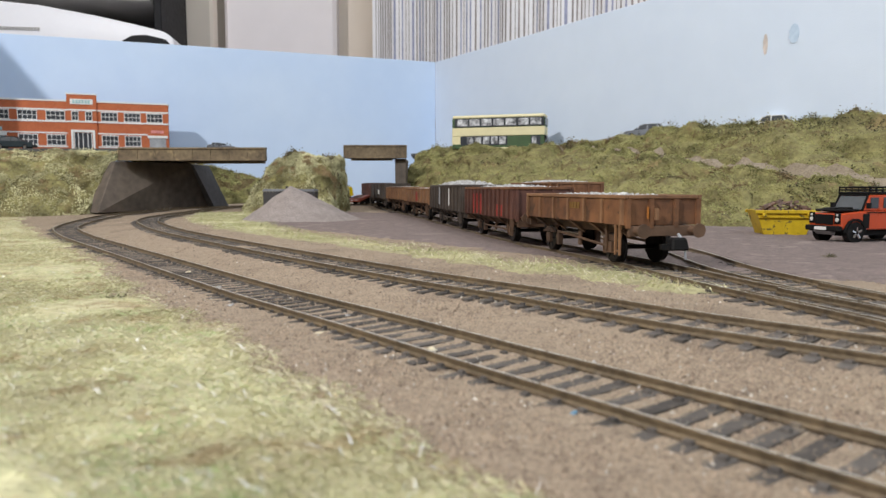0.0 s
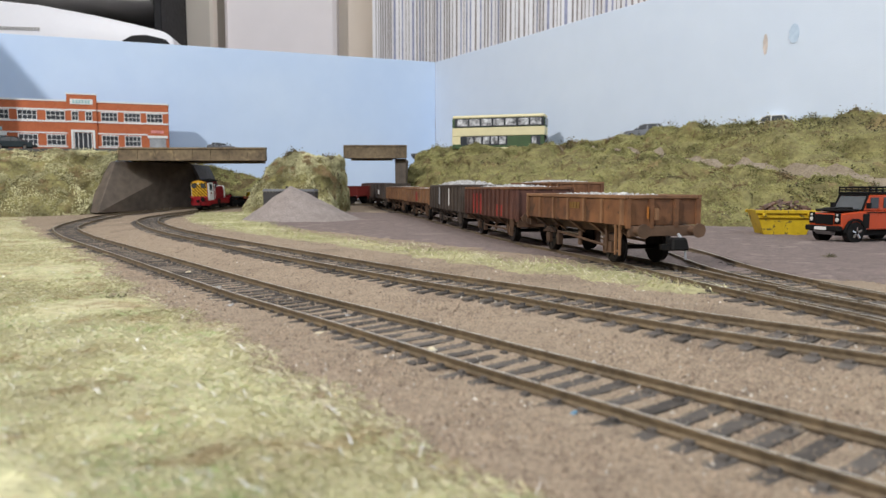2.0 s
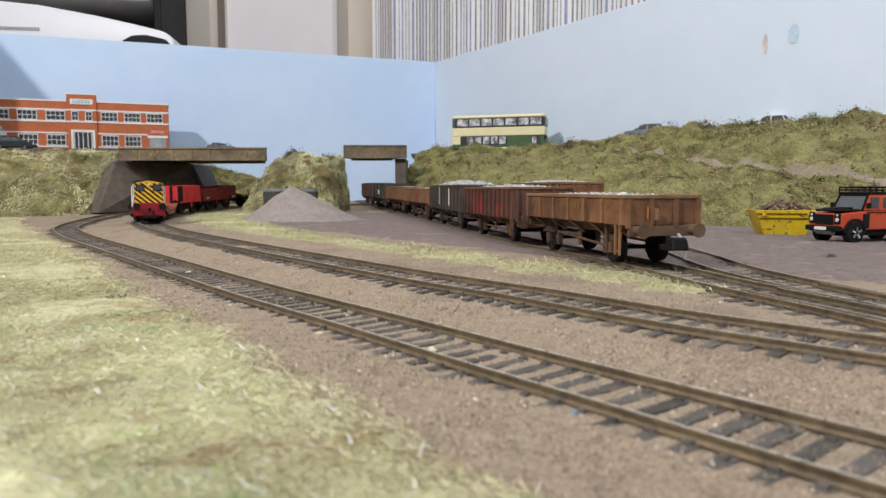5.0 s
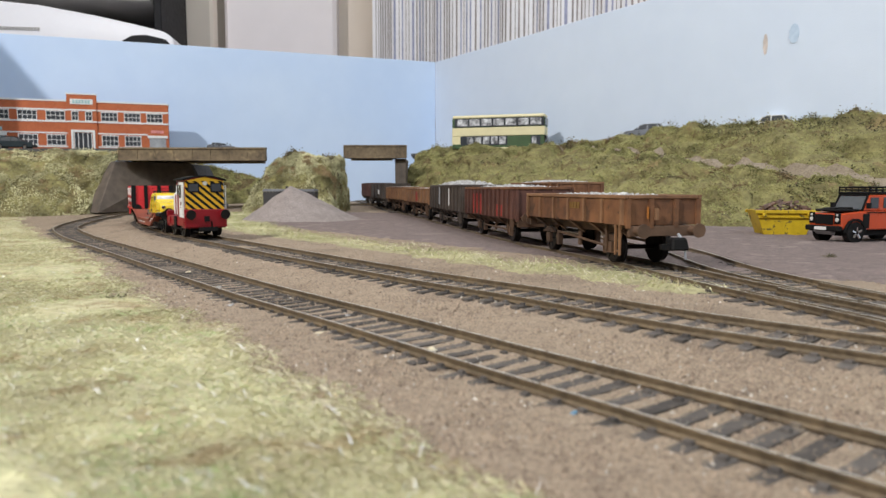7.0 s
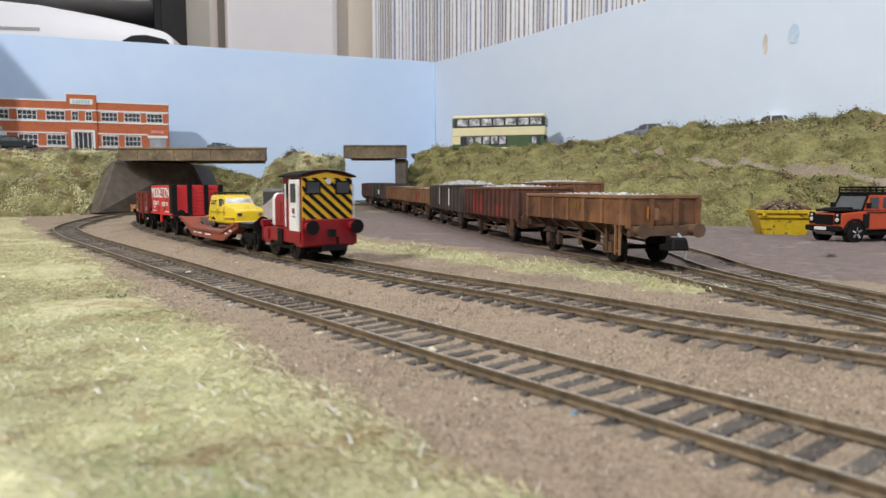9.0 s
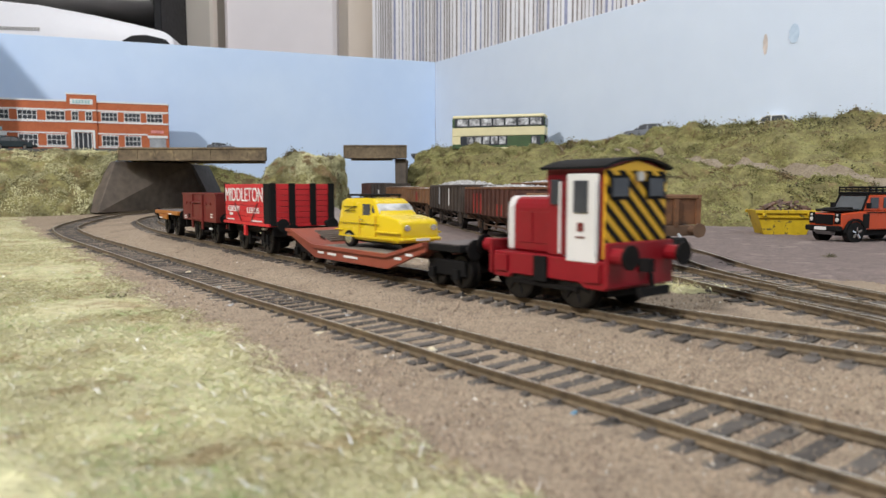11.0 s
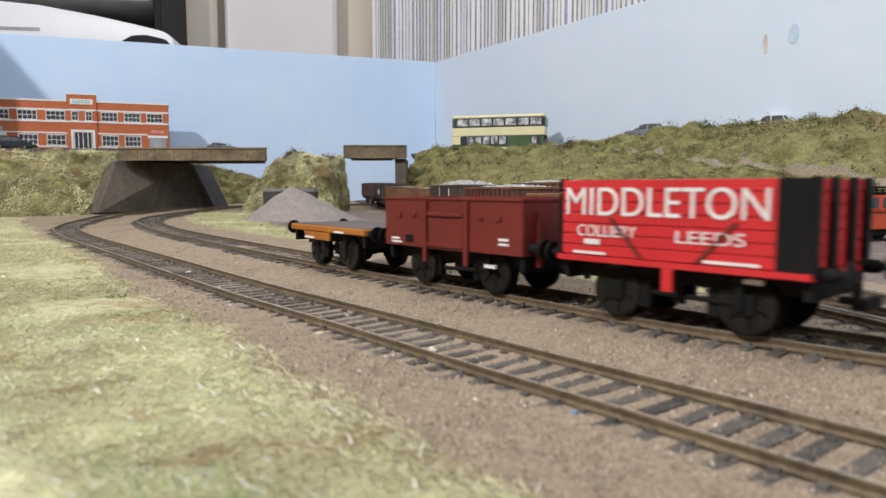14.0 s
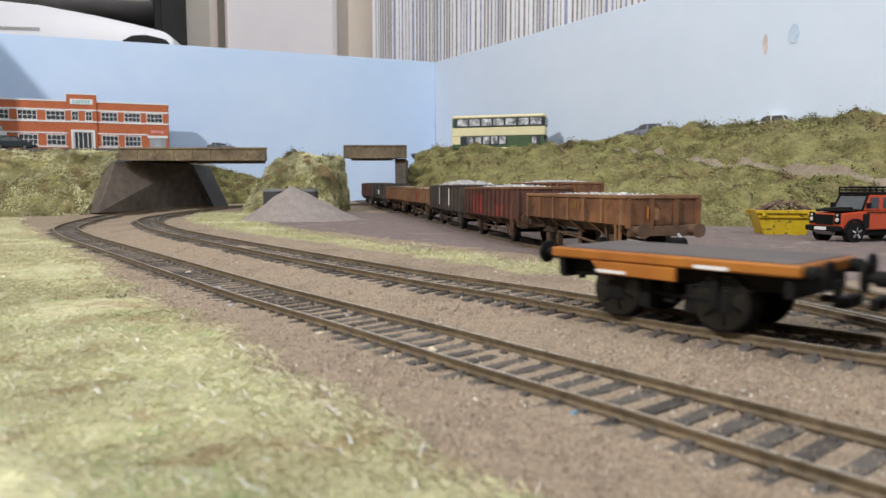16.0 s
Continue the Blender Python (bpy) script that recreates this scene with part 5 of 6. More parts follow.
        part("coupling_hook", Shape().box(x + s * .0012, -.0012, .0092, x + s * .0040, .0012, .0122).tube((x + s * .0015, .003, .009), (x + s * .0025, .003, .004), .0005, 6), BLACK, t, "black coupling hook")
        part("tension_lock", Shape().box(x, -.0010, .0040, x + s * .0052, .0010, .0052).box(x + s * .004, -.0052, .0040, x + s * .0054, .0052, .0060), BLACK, t, "black coupling bar")
    sets = [wheelset(t, x, .0056) for x in (-.0100, .0098)]
    part("ash_frame", Shape().box(r + .003, -.0068, .0030, f - .003, .0068, .0063), BLACK, t)
    return t, sets


def well_wagon():
    """Reaches from x = -.0535 (rear) to +.0535; the well lies low between two ramps."""
    t = thing("well_wagon", "brick-red low-loader wagon with timber deck and raised ends", "low-loader wagon", "moving train")
    w = .0152
    top = [(-.0525, .0128), (-.0485, .0128), (-.0300, .0078), (.0185, .0078), (.0385, .0128)]
    low = [(.0385, .0098), (.0185, .0030), (-.0300, .0030), (-.0485, .0098), (-.0525, .0098)]
    for y in (-1, 1):
        part("side_beam", Shape().prism(top + low, y * w, y * (w - .0012)), FLATRED, t, "brick-red side girder", .0002)
        fl = Shape()
        for (xa, za), (xb, zb) in zip(top[:-1], top[1:]):
            fl.prism([(xa, za - .0011), (xb, zb - .0011), (xb, zb), (xa, za)], y * (w + .0001), y * (w + .0009))
        part("beam_flange", fl, FLATRED, t)
        s = Shape()
        for xa, xb, zz in ((-.0268, -.0225, .0052), (-.0195, -.0135, .0051), (-.0080, .0010, .0050), (.0232, .0265, .0068), (.0290, .0325, .0083)):
            part("marking_bar", Shape().box(xa, y * (w + .0001), zz - .0003, xb, y * (w + .0003), zz + .0005), WHITE, t, "small white stencil mark")
    d = Shape()
    d.prism([(-.0300, .0062), (.0185, .0062), (.0185, .0073), (-.0300, .0073)], -w + .0013, w - .0013)
    part("well_deck", d, DECK, t, "worn grey-brown timber deck")
    for k in range(11):
        x = -.0285 + k * .0043
        part("deck_plank", Shape().box(x, -w + .0014, .0073, x + .0040, w - .0014, .0075), DECK, t)
    part("rear_ramp", Shape().prism([(-.0525, .0110), (-.0485, .0110), (-.0300, .0060), (-.0300, .0074), (-.0485, .0125), (-.0525, .0125)], -w + .0013, w - .0013), FLATRED, t, "sloping red ramp")
    part("front_ramp", Shape().prism([(.0385, .0110), (.0185, .0060), (.0185, .0074), (.0385, .0125)], -w + .0013, w - .0013), FLATRED, t, "sloping red ramp")
    for k in range(6):
        x = -.0450 + k * .0022
        z = .0125 - (x + .0485) * .0051 / .0185
        part("ramp_cleat", Shape().box(x, -.0070, z - .0003, x + .0012, .0060, z + .0004), DECK, t, "grey ramp cleat")
    part("front_platform", Shape().box(.0386, -w + .0010, .0105, .0530, w - .0010, .0126), BLACK, t, "black end platform", .0003)
    part("platform_top", Shape().box(.0388, -w + .0012, .01262, .0528, w - .0012, .01285), GREYDECK, t, "grey platform sheet")
    part("rear_platform_frame", Shape().box(-.0524, -w + .0015, .0085, -.0400, w - .0015, .0095), BLACK, t)
    sets = []
    for cx in (-.0440, .0440):
        part("bogie_frame", Shape().box(cx - .0085, -.0118, .0035, cx + .0085, -.0106, .0080).box(cx - .0085, .0106, .0035, cx + .0085, .0118, .0080).box(cx - .0015, -.0106, .0040, cx + .0015, .0106, .0090), BLACK, t, "black bogie frame", .0003)
        for x in (cx - .0055, cx + .0055):
            sets.append(wheelset(t, x, .0048))
            for y in (-1, 1):
                part("axle_box", Shape().box(x - .0013, y * .0130, .0026, x + .0013, y * .0119, .0056), BLACK, t)
    for x, s in ((.053, 1), (-.0525, -1)):
        for y in (-1, 1):
            part("buffer", Shape().tube((x, y * .0112, .0115), (x + s * .003, y * .0112, .0115), .0009, 8).tube((x + s * .003, y * .0112, .0115), (x + s * .0036, y * .0112, .0115), .0028, 16), BLACK, t, "round buffer")
        part("coupling", Shape().box(x, -.001, .006, x + s * .005, .001, .0072).box(x + s * .0035, -.0045, .0056, x + s * .005, .0045, .0076), BLACK, t, "black tension-lock coupling")
    return t, sets


def van():
    """Small yellow three-wheeler; front towards +x."""
    t = thing("three_wheeler_van", "dirty yellow three-wheeled van with a black roof rack on the low-loader", "van", "moving train")
    prof = [(-.0196, .0050, .1), (-.0204, .0085, .2), (-.0200, .0122, .3), (-.0190, .0216, .75), (-.0168, .0229, .95), (-.0040, .0234, 1), (.0020, .0230, .95), (.0040, .0216, .85), (.0082, .0157, .35), (.0120, .0154, .32),
            (.0188, .0142, .4), (.0206, .0126, .5), (.0212, .0064, .4), (.0190, .0036, .4), (.0, .0036, .1), (-.0130, .0040, .1)]
    body = part("van_body", rounded_body(Shape(), prof, .0092, .0022), YELLOW, t, "glossy yellow body", .0008, True, 3)
    for y in (-1, 1):
        yy = .0089
        part("side_window", Shape().prism([(-.0032, .0152), (.0022, .0152), (.0010, .0205), (-.0032, .0205)], y * (yy - .0012), y * (yy - .0005)), PANE_DARK, t, "dark door window", .0001)
        part("waist_strip", Shape().box(-.0192, y * .0090, .0113, .0085, y * .0093, .0115), BLACK, t, "thin dark waist line")
        part("slash_mark", Shape().tube((-.0155, y * .0086, .0168), (-.0075, y * .0083, .0192), .0002, 4).tube((-.0155, y * .0086, .0168), (-.0075, y * .0087, .0172), .0002, 4).tube((-.0165, y * .0083, .0190), (-.0075, y * .0083, .0192), .0002, 4), BLACK, t, "dark painted slash")
        part("rear_moulding", Shape().box(-.0207, y * .0088, .0076, -.0160, y * .0099, .0083), YELLOW, t, "yellow moulded side rib", .0002)
        part("front_moulding", Shape().box(.0065, y * .0086, .0078, .0208, y * .0097, .0086), YELLOW, t, "yellow moulded side rib", .0002)
        part("quarter_window", Shape().prism([(.0028, .0154), (.0056, .0154), (.0030, .0198)], y * (yy - .0011), y * (yy - .0006)), PANE_DARK, t, "small dark quarter window")
        part("door_seam", Shape().box(-.0042, y * .0090, .0058, -.0040, y * .0093, .0150).box(.0062, y * .0088, .0058, .0064, y * .0093, .0150), WASP, t, "thin door seam")
        part("door_grip", Shape().box(-.0034, y * .0090, .0131, -.0018, y * .0096, .0135), CHROME, t, "small bright door grip")
        part("sill_strip", Shape().box(-.0185, y * .0091, .0050, .0180, y * .0096, .0056), YELLOW, t)
        part("headlight", Shape().tube((.0203, y * .0058, .0104), (.0214, y * .0058, .0104), .0014, 14), CHROME, t, "round headlight", .0001)
        wh = part("wheel", Shape().tube((-.0118, y * .0068, .0040), (-.0118, y * .0090, .0040), .0040, 20), BLACK, t, "black tyre", .0003)
        part("wheel_hub", Shape().tube((-.0118, y * .0090, .0040), (-.0118, y * .0094, .0040), .0026, 16), CHROME, wh, "bright hubcap", .0002)
    part("windscreen", Shape().add([(.0049, -.0072, .0207), (.0049, .0072, .0207), (.0081, .0082, .0156), (.0081, -.0082, .0156), (.0040, -.0072, .0203), (.0040, .0072, .0203), (.0070, .0082, .0154), (.0070, -.0082, .0154)],
         [(0, 1, 2, 3), (7, 6, 5, 4), (0, 4, 5, 1), (1, 5, 6, 2), (2, 6, 7, 3), (3, 7, 4, 0)]), BUSPANE, t, "pale reflective windscreen")
    part("bumper", Shape().box(.0196, -.0088, .0046, .0222, .0088, .0062), YELLOW, t, "yellow moulded bumper", .0005)
    part("number_plate", Shape().box(.0223, -.0030, .0048, .0225, .0030, .0060), WHITE, t, "pale blank number plate")
    part("front_wheel", Shape().tube((.0140, -.0012, .0036), (.0140, .0012, .0036), .0036, 18), BLACK, t, "single front wheel", .0003)
    part("floor_pan", Shape().box(-.0170, -.0070, .0026, .0170, .0070, .0036), BLACK, t)
    s = Shape()
    for y in (-.0062, .0062):
        s.tube((-.0160, y, .0246), (.0010, y, .0246), .0005, 6)
        for x in (-.0150, -.0075, 0):
            s.tube((x, y, .0226), (x, y, .0246), .0004, 6)
    for i in range(7):
        s.tube((-.0160 + i * .0028, -.0062, .0246), (-.0160 + i * .0028, .0062, .0246), .0004, 6)
    part("roof_rack", s, BLACK, t, "black roof rack")
    for o in t.children_recursive:
        o.data.transform(Matrix.Diagonal((.98, .92, .75, 1)))
    return t


def plank_wagon():
    t = thing("plank_wagon", "bright red seven-plank wagon with black ironwork and white lettering", "goods wagon", "moving train")
    L, W, z0, z1 = .0535, .0292, .0130, .0303
    h, w = L / 2, W / 2
    part("floor", Shape().box(-h + .0008, -w + .0008, z0 - .0006, h - .0008, w - .0008, z0 + .0006), PO_RED, t)
    part("curb_rail", Shape().box(-h - .0008, -w - .0009, z0 - .0007, h + .0008, -w - .0001, z0 + .0005).box(-h - .0008, w + .0001, z0 - .0007, h + .0008, w + .0009, z0 + .0005).box(h + .0001, -w, z0 - .0007, h + .0009, w, z0 + .0005).box(-h - .0009, -w, z0 - .0007, -h - .0001, w, z0 + .0005), PO_RED, t, "red bottom rail")
    n = 7
    ph = (z1 - z0 - .0006) / n
    for k in range(n):
        a = z0 + .0006 + k * ph
        for y in (-1, 1):
            part("plank", Shape().box(-h, y * (w - .0008), a + .00008, h, y * w, a + ph - .00008), PO_RED, t, bevel=.00008)
        for x in (-1, 1):
            part("plank", Shape().box(x * (h - .0008), -w + .0009, a + .00008, x * h, w - .0009, a + ph - .00008), PO_RED, t, bevel=.00008)
    for y in (-1, 1):
        part("inner_sheet", Shape().box(-h + .0009, y * (w - .0015), z0 + .0007, h - .0009, y * (w - .0009), z1 - .0002), BLACK, t)
        part("side_knee", Shape().box(h - .0055, y * w, z0, h + .0004, y * (w + .0005), z1), BLACK, t, "black corner plate", .0001)
        part("door_bang", Shape().box(-.0010, y * (w - .0002), .0075, .0014, y * (w + .0010), z0 - .0008), PO_RED, t, "red door spring", .0002)
        part("diagonal_strap", Shape().add([(x, y * (w + k), z) for k in (.00005, .0003) for x, z in ((-.0145, z0 + .009), (-.0132, z0 + .009), (-.0055, z0 + .0008), (-.0068, z0 + .0008))], [(0, 1, 2, 3), (7, 6, 5, 4), (0, 4, 5, 1), (1, 5, 6, 2), (2, 6, 7, 3), (3, 7, 4, 0)]), BAUX, t)
        part("diagonal_strap", Shape().add([(-x, y * (w + k), z) for k in (.00005, .0003) for x, z in ((-.0145, z0 + .009), (-.0132, z0 + .009), (-.0055, z0 + .0008), (-.0068, z0 + .0008))], [(0, 1, 2, 3), (7, 6, 5, 4), (0, 4, 5, 1), (1, 5, 6, 2), (2, 6, 7, 3), (3, 7, 4, 0)]), BAUX, t)
    for x in (-1, 1):
        for y in (-w + .0012, -w * .33, w * .33, w - .0012):
            part("end_post", Shape().box(x * h, y - .0013, z0 - .0005, x * (h + .0011), y + .0013, z1 + .0002), BLACK, t, "black end stanchion", .0001)

    def letters(text, x, z, size, wide):
        me = lettering(text, size)
        vs = [v.co.x for v in me.vertices]
        k = wide / (max(vs) - min(vs))
        for v in me.vertices:
            v.co.x *= k
        me.materials.append(WHITE)
        o = new("lettering", me)
        o.parent = t
        o.matrix_basis = Matrix.Translation((x, -w - .0002, z)) @ Matrix.Rotation(radians(90), 4, "X")
        tagged(o, "white painted lettering")

    letters("MIDDLETON", -.0028, .0252, .0088, .0455)
    letters("COLLIERY", -.0150, .0190, .0036, .0150)
    letters("LEEDS", .0085, .0186, .0036, .0140)
    for xa, xb, za, zb in ((-.0205, -.0165, .0161, .0173), (-.0235, -.0150, .0139, .0145), (.0075, .0185, .0139, .0145)):
        part("number_bar", Shape().box(xa, -w - .0003, za, xb, -w - .0001, zb), WHITE, t, "small white mark")
    sets = running_gear(t, L + .001, .0290, W, .0122, BLACK, .0060)
    part("brake_handle_tip", Shape().box(.0150, -w + .0020, .0105, .0185, -w + .0012, .0114), WHITE, t, "white brake handle")
    return t, sets


def mineral_wagon():
    t = thing("mineral_wagon", "dark red steel mineral wagon with a side door", "goods wagon", "moving train")
    L, W, z0, z1 = .0575, .0288, .0112, .0254
    h, w = L / 2, W / 2
    box_parts(t, L, W, z0, z1, BAUX, .0007)
    part("top_rim", Shape().box(-h - .0004, -w - .0005, z1 - .0003, h + .0004, -w + .0007, z1 + .0005).box(-h - .0004, w - .0007, z1 - .0003, h + .0004, w + .0005, z1 + .0005).box(-h - .0004, -w + .0008, z1 - .0003, -h + .0007, w - .0008, z1 + .0005).box(h - .0007, -w + .0008, z1 - .0003, h + .0004, w - .0008, z1 + .0005), BAUX, t, bevel=.0001)
    part("inside_lining", open_box(L - .0018, W - .0018, z0 + .0009, z1 - .0004, .0003), BLACK, t, "dark inside")
    for y in (-1, 1):
        part("side_door", Shape().box(-.0078, y * w, z0 - .0002, .0072, y * (w + .0005), z0 + .0088), BAUX, t, "drop-down side door", .0002)
        part("door_flap", Shape().box(-.0078, y * w, z0 + .0092, .0072, y * (w + .0011), z0 + .0104), BAUX, t, "hinged top flap", .0003)
        part("door_bar", Shape().box(-.0078, y * (w + .0005), z0 + .0006, .0072, y * (w + .0011), z0 + .0016), BAUX, t, bevel=.0001)
        for x in (-.0090, .0084):
            part("door_post", Shape().box(x - .0008, y * w, z0 - .0040, x + .0008, y * (w + .0010), z1 - .0004), BAUX, t, bevel=.0002)
        for x in (-.0215, -.0145, .0135, .0205):
            part("side_bracket", Shape().box(x - .0010, y * w, z0 + .0085, x + .0010, y * (w + .0006), z0 + .0100), BAUX, t, bevel=.0002)
        for xa, xb, za, zb in ((-.0255, -.0215, .0018, .0025), (-.0255, -.0205, .0008, .0014), (.0205, .0240, .0036, .0043), (.0205, .0240, .0024, .0030)):
            part("white_mark", Shape().box(xa, y * (w + .0001), z0 + za, xb, y * (w + .0002), z0 + zb), WHITE, t, "small white stencil mark")
        part("black_panel", Shape().box(-.0185, y * (w + .0001), z0 + .0012, -.0150, y * (w + .0002), z0 + .0034), BLACK, t)
    for x in (-1, 1):
        for y in (-.0085, .0085):
            part("end_stanchion", Shape().prism([(x * h, z0 - .0030), (x * (h + .0012), z0 - .0030), (x * (h + .0008), z1 - .0030), (x * h, z1 - .0030)], y - .0010, y + .0010), BAUX, t, bevel=.0001)
    sets = running_gear(t, L - .001, .0300, W, z0 - .0002, BLACK, .0060)
    part("brake_handle_tip", Shape().box(.0140, -w + .0018, .0072, .0180, -w + .0010, .0081), WHITE, t, "white brake handle")
    return t, sets


def flat_truck():
    t = thing("flat_truck", "small orange flat truck with a grey deck", "flat wagon", "moving train")
    L, W = .0560, .0285
    h, w = L / 2, W / 2
    part("deck_frame", Shape().box(-h, -w, .0125, h, w, .0148), ORANGE, t, "weathered orange deck edge", .0004)
    part("deck_sheet", Shape().box(-h + .0012, -w + .0012, .01482, h - .0012, w - .0012, .0150), GREYDECK, t, "dull grey deck")
    for y in (-1, 1):
        part("side_plate", Shape().prism([(-.0165, .0124), (.0040, .0124), (.0040, .0096), (-.0140, .0096)], y * (w - .0008), y * (w + .0002)), ORANGE, t, "orange side plate", .0002)
        for xa, xb, za, zb in ((-.0150, -.0075, .0100, .0107), (.0080, .0150, .0128, .0135)):
            part("white_mark", Shape().box(xa, y * (w + .0002), za, xb, y * (w + .0004), zb), WHITE, t, "small white stencil mark")
    sets = running_gear(t, L - .003, .0240, W, .0124, BLACK, .0060, True)
    return t, sets


# ---- the room behind the boards ----
def printer():
    t = thing("printer", "white desktop printer with a dark paper slot on a shelf", "printer", m=pose(-.665, 1.50, .338, 0, 0, 8))
    part("printer_body", Shape().prism([(-.42, -.06), (.095, -.06), (.112, -.048), (.122, -.034), (.125, -.022), (.121, -.010), (.104, .001), (.05, .013), (-.02, .027), (-.12, .043), (-.26, .053), (-.42, .060)], -.14, .16), PLASTIC, t, "white plastic body", .006, True, 3)
    part("output_slot", Shape().prism([(.018, -.044), (.116, -.044), (.119, -.026), (.110, -.016), (.075, -.008), (.048, -.010), (.030, -.020)], -.1425, -.1405), PLASTICD, t, "dark paper slot", .0006)
    s = Shape()
    for i in range(16):
        s.box(-.205 + i * .0055, -.1412, -.006, -.2005 + i * .0055, -.1403, .0)
    part("label_bars", s, SHELF, t, "small grey unreadable label")


printer()
sh = thing("shelf_unit", "dark shelf unit with pale grey edges above the printer", "shelf", m=pose(-.78, 1.63, .28, 0, 0, 8))
part("upright", Shape().box(.138, -.10, -.30, .154, .14, .60), PLASTICD, sh, "black upright", .002)
for z in (.155, .225, .30):
    part("shelf_board", Shape().box(-.60, -.12, z, .136, .14, z + .022), SHELF, sh, "pale grey shelf edge", .002)
part("back_panel", Shape().box(-.60, .142, -.3, .154, .15, .60), PLASTICD, sh, "dark back panel")
part("lower_board", Shape().box(-.60, -.12, -.02, .136, .14, 0), SHELF, sh, "pale grey shelf edge", .002)
tagged(part("wall_panel_white", Shape().box(-.585, 1.90, -.5, -.285, 1.96, 1.6), WALLWHITE, bevel=.01), "white chimney breast panel on the back wall", "wall panel", kind="structure")
tagged(part("door_edge", Shape().box(-.70, 1.85, -.5, -.60, 1.90, 1.6), WALLCREAM, bevel=.006), "cream painted upright trim", "trim", kind="structure")


def curtain():
    t = thing("curtain", "white curtain with blue and brown vertical stripes hanging in folds", "curtain")
    a, b = Vector((-.178, 1.80)), Vector((.60, 1.10))
    d = (b - a)
    L = d.length
    d.normalize()
    n = Vector((-d.y, d.x))
    cols = 560
    r = random.Random(8)
    sh = Shape()
    z0, z1 = .20, 1.5
    pts = []
    for i in range(cols + 1):
        s = L * i / cols
        o = .007 * math.sin(s * 42 + 1.5 * math.sin(s * 13)) + .0015 * math.sin(s * 131)
        q = a + d * s + n * o
        pts += [(q.x, q.y, z0), (q.x, q.y, z1)]
    kinds = []
    while len(kinds) < cols:
        k = r.random()
        kinds += [0] * r.choice((3, 3, 4, 4)) + ([1] * r.choice((1, 2, 2)) if k < .68 else [2] * r.choice((2, 2, 3)))
    for i in range(cols):
        sh.f.append((2 * i, 2 * i + 2, 2 * i + 3, 2 * i + 1))
    sh.v, sh.mi = pts, kinds[:cols]
    ob = part("cloth", sh, [CLOTH, STRIPEB, STRIPEV], t)
    md = ob.modifiers.new("thick", "SOLIDIFY")
    md.thickness = .0015


curtain()

# marks on the pale backdrop
for nm, s, z, mt, w, h, lb in (("bare_patch", .719, .1995, ORPATCH, .0028, .0117, "small bare orange patch in the paint"), ("blue_patch", .753, .2055, BLPATCH, .0056, .0107, "small blue painted patch")):
    p, n = wall_point(CORNER, RDIR, s, z, .0006)
    o = Shape()
    ring = [(math.cos(2 * math.pi * k / 20) * w * (1 + .15 * math.sin(3 * k)), math.sin(2 * math.pi * k / 20) * h) for k in range(20)]
    o.add([(u * RDIR.x + n.x * e, u * RDIR.y + n.y * e, v) for e in (0, .0003) for u, v in ring], [(i, (i + 1) % 20, 20 + (i + 1) % 20, 20 + i) for i in range(20)] + [tuple(range(20)), tuple(range(20, 40))[::-1]])
    ob = part(nm, o, mt)
    ob.location = p
    tagged(ob, lb, "paint mark", kind="structure")


# ---- loose small things ----
def small_weed(x, y, size, seed, label, mat):
    r = random.Random(seed)
    z = float(ground_height(np.array([x]), np.array([y]))[0])
    s = Shape()
    for k in range(46):
        a, e, l = r.uniform(0, 6.28), r.uniform(.1, 1.1), size * r.uniform(.5, 1.2)
        b = Vector((x + r.uniform(-1, 1) * size * .7, y + r.uniform(-1, 1) * size * .7, z))
        tip = b + Vector((math.cos(a) * math.cos(e), math.sin(a) * math.cos(e), math.sin(e) * .7)) * l
        s.tube(b, tip, size * .07, 4, size * .015)
    tagged(part("weed_tuft", s, mat), label, "weed")


small_weed(-.098, .207, .0036, 1, "small dark dead weed tuft on the ballast", LEAFD)
small_weed(.1705, .305, .004, 2, "small green weed tuft in the yard", LEAFD)
small_weed(.094, .46, .004, 3, "small weed tuft beside the siding", LEAFD)
rr = random.Random(21)
for k, (s, off) in enumerate(((.30, .0028), (.345, -.004), (.42, .003), (.47, -.002), (.62, .004), (.27, -.0135), (.33, .0135), (.38, .0145))):
    q, a = on_line(FRONT, s, off)
    c = Vector((q[0], q[1], q[2] - .0022))
    sh = Shape()
    for j in range(3):
        d = Vector((rr.uniform(-1, 1), rr.uniform(-1, 1), rr.uniform(-.2, .4))).normalized() * rr.uniform(.0006, .0014)
        sh.tube(c - d, c + d, .0006, 5, .0003)
    tagged(part("pale_chip", sh, STONE if k % 3 else STRAW), "pale stone chip lying between the sleepers", "stone")


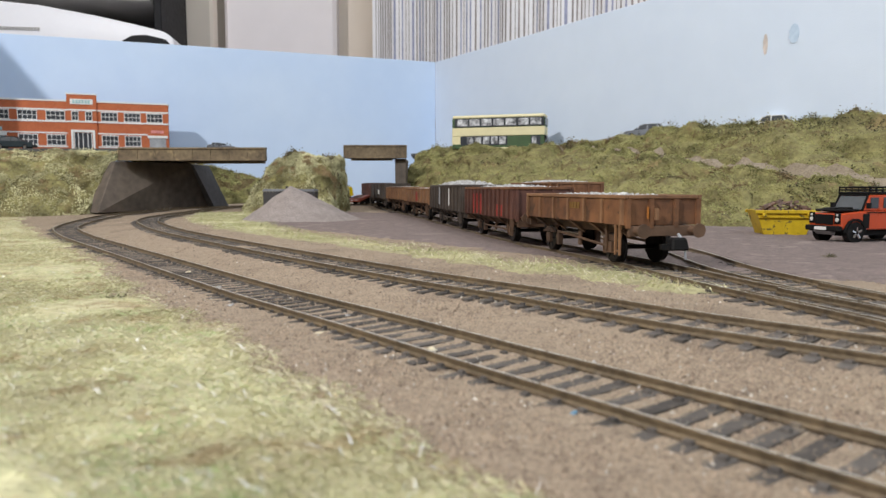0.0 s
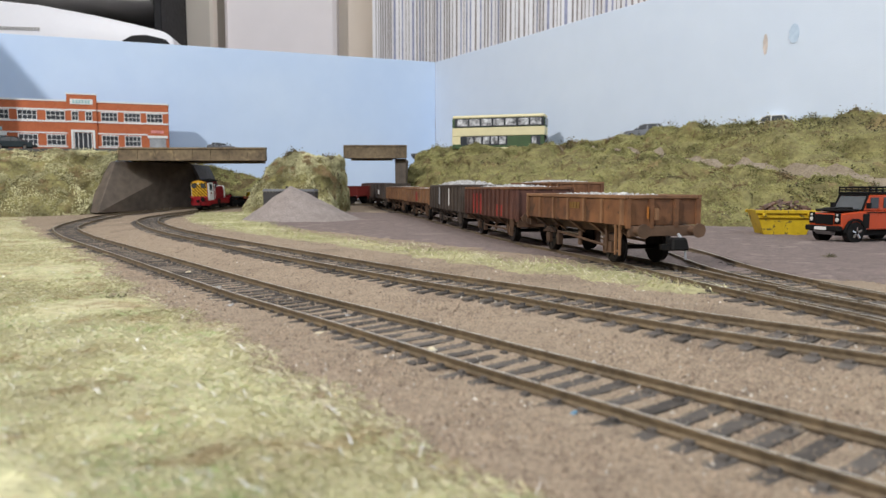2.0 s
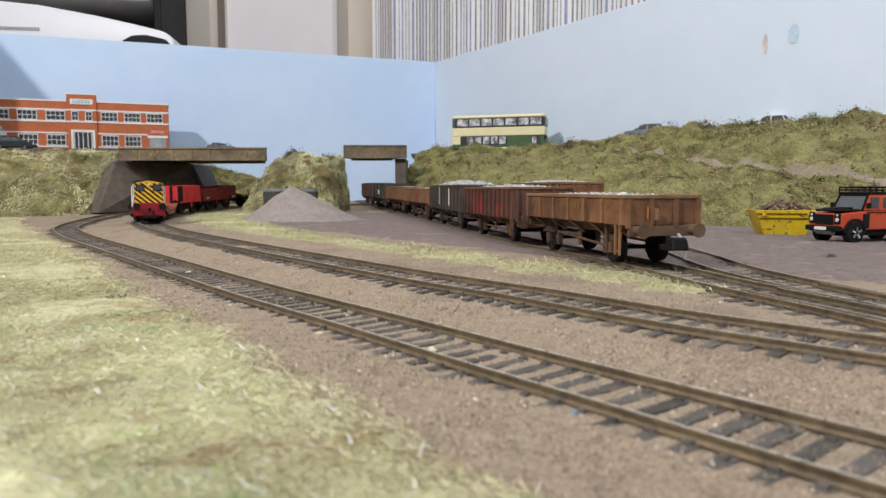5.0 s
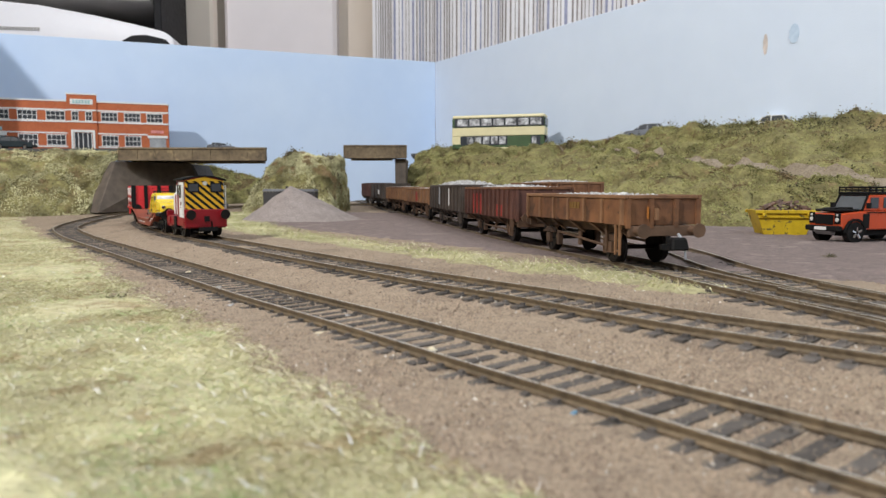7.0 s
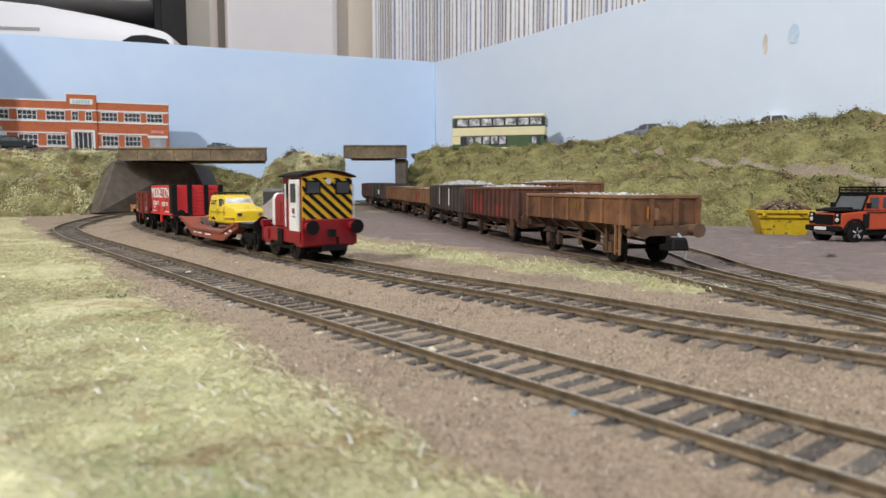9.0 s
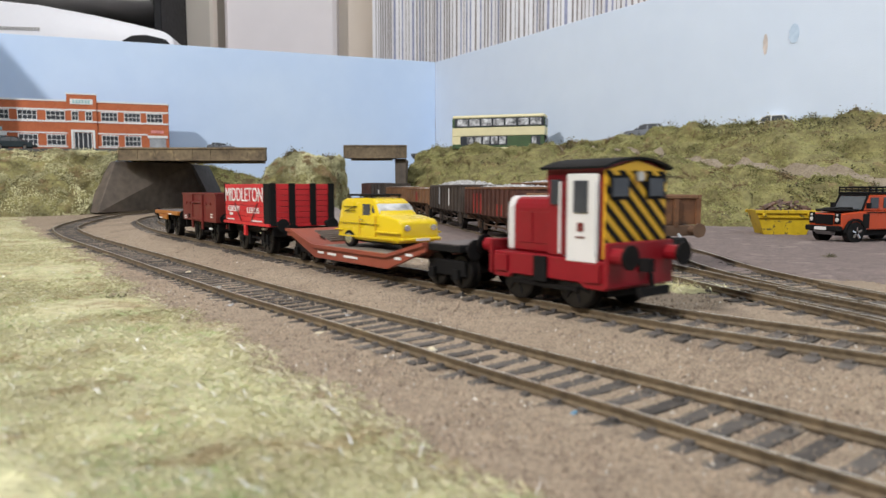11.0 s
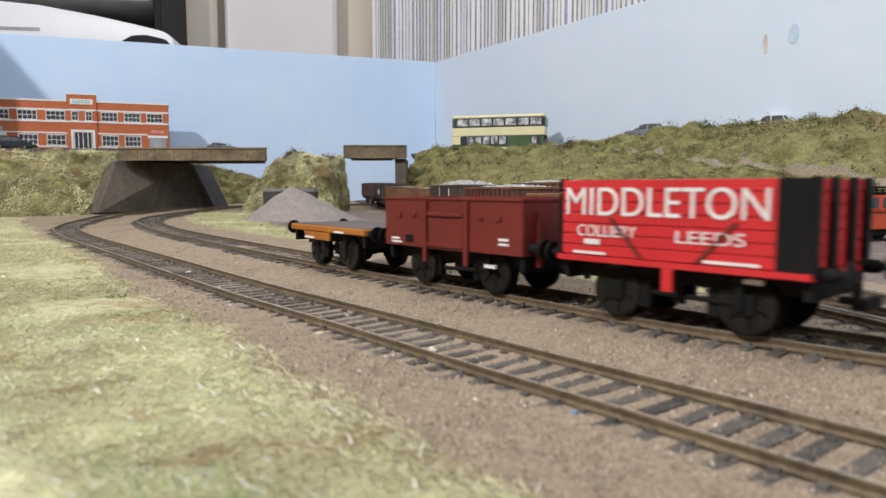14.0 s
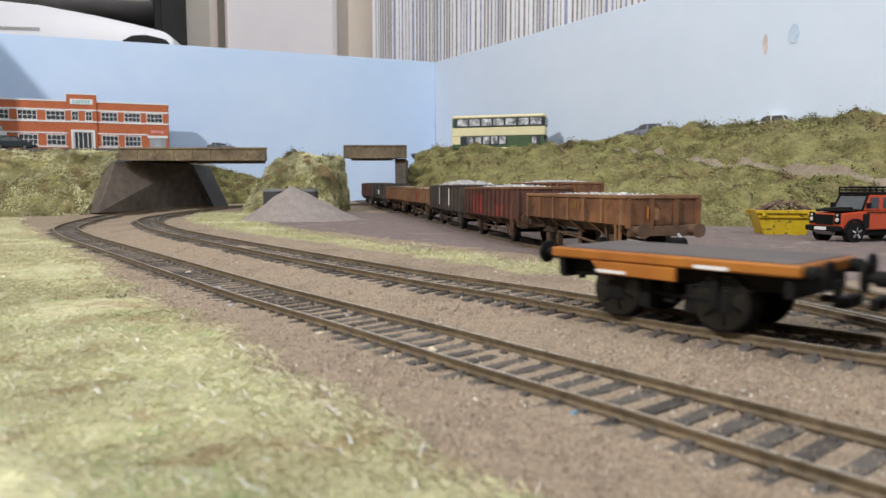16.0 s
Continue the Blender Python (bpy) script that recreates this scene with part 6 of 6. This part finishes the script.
q, a = on_line(FRONT, .2535, .0120)
tagged(part("blue_chip", Shape().tube((q[0] - .0004, q[1], q[2] - .0022), (q[0] + .0004, q[1], q[2] - .0015), .0004, 6, .0003), material("chip_blue", (.16, .34, .50), None, .6, 900)), "tiny blue chip lying beside the rail", "stone")


# ---- what moves: the train on the loop line ----
def motions():
    loco, w0 = locomotive()
    well, w1 = well_wagon()
    plank, w2 = plank_wagon()
    mineral, w3 = mineral_wagon()
    flat, w4 = flat_truck()
    small = van()
    knots = [(-1, 1.326), (0, 1.250), (.4, 1.220), (.8, 1.192), (1.2, 1.168), (1.5, 1.152), (2, 1.120), (2.5, 1.087), (3, 1.047), (3.5, 1.009), (4, .968), (4.6, .912), (5.25, .845), (6, .766), (6.5, .712), (7, .667), (7.5, .626), (8, .587), (9, .5105), (10, .436), (11.5, .3268), (12, .2905), (12.5, .2565), (13, .220), (14, .148), (15, .0798), (15.5, .0455), (16, .0106), (17, -.06)]
    kt, ks = zip(*knots)

    def front_at(t):
        return float(np.mean(np.interp([t - .4, t - .2, t, t + .2, t + .4], kt, ks)))

    times = [round(i * .2, 1) for i in range(81)]

    def place(t, mid, half, dx=0.0, dz=0.0):
        s = front_at(t) + mid
        a, b = on_line(LOOP, s - half)[0], on_line(LOOP, s + half)[0]
        c = (a + b) / 2
        d = (a - b) / np.linalg.norm(a - b)
        return pose(c[0] + d[0] * dx, c[1] + d[1] * dx, c[2] + dz, 0, -math.degrees(math.asin(d[2])), math.degrees(math.atan2(d[1], d[0])))

    for ob, mid, half in ((loco, .0190, .010), (well, .1010, .044), (plank, .1985, .0145), (mineral, .2690, .015), (flat, .3388, .012)):
        walk(ob, [(t, place(t, mid, half)) for t in times])
    walk(small, [(t, place(t, .1010, .044, -.0050, .0076)) for t in times])
    s0 = front_at(0)
    for sets, r in ((w0, .0056), (w1, .0048), (w2, .006), (w3, .006), (w4, .006)):
        for w in sets:
            x, y, z = w.location
            walk(w, [(i / 15, pose(x, y, z, 0, math.degrees((s0 - front_at(i / 15)) / r), 0)) for i in range(241)])


motions()
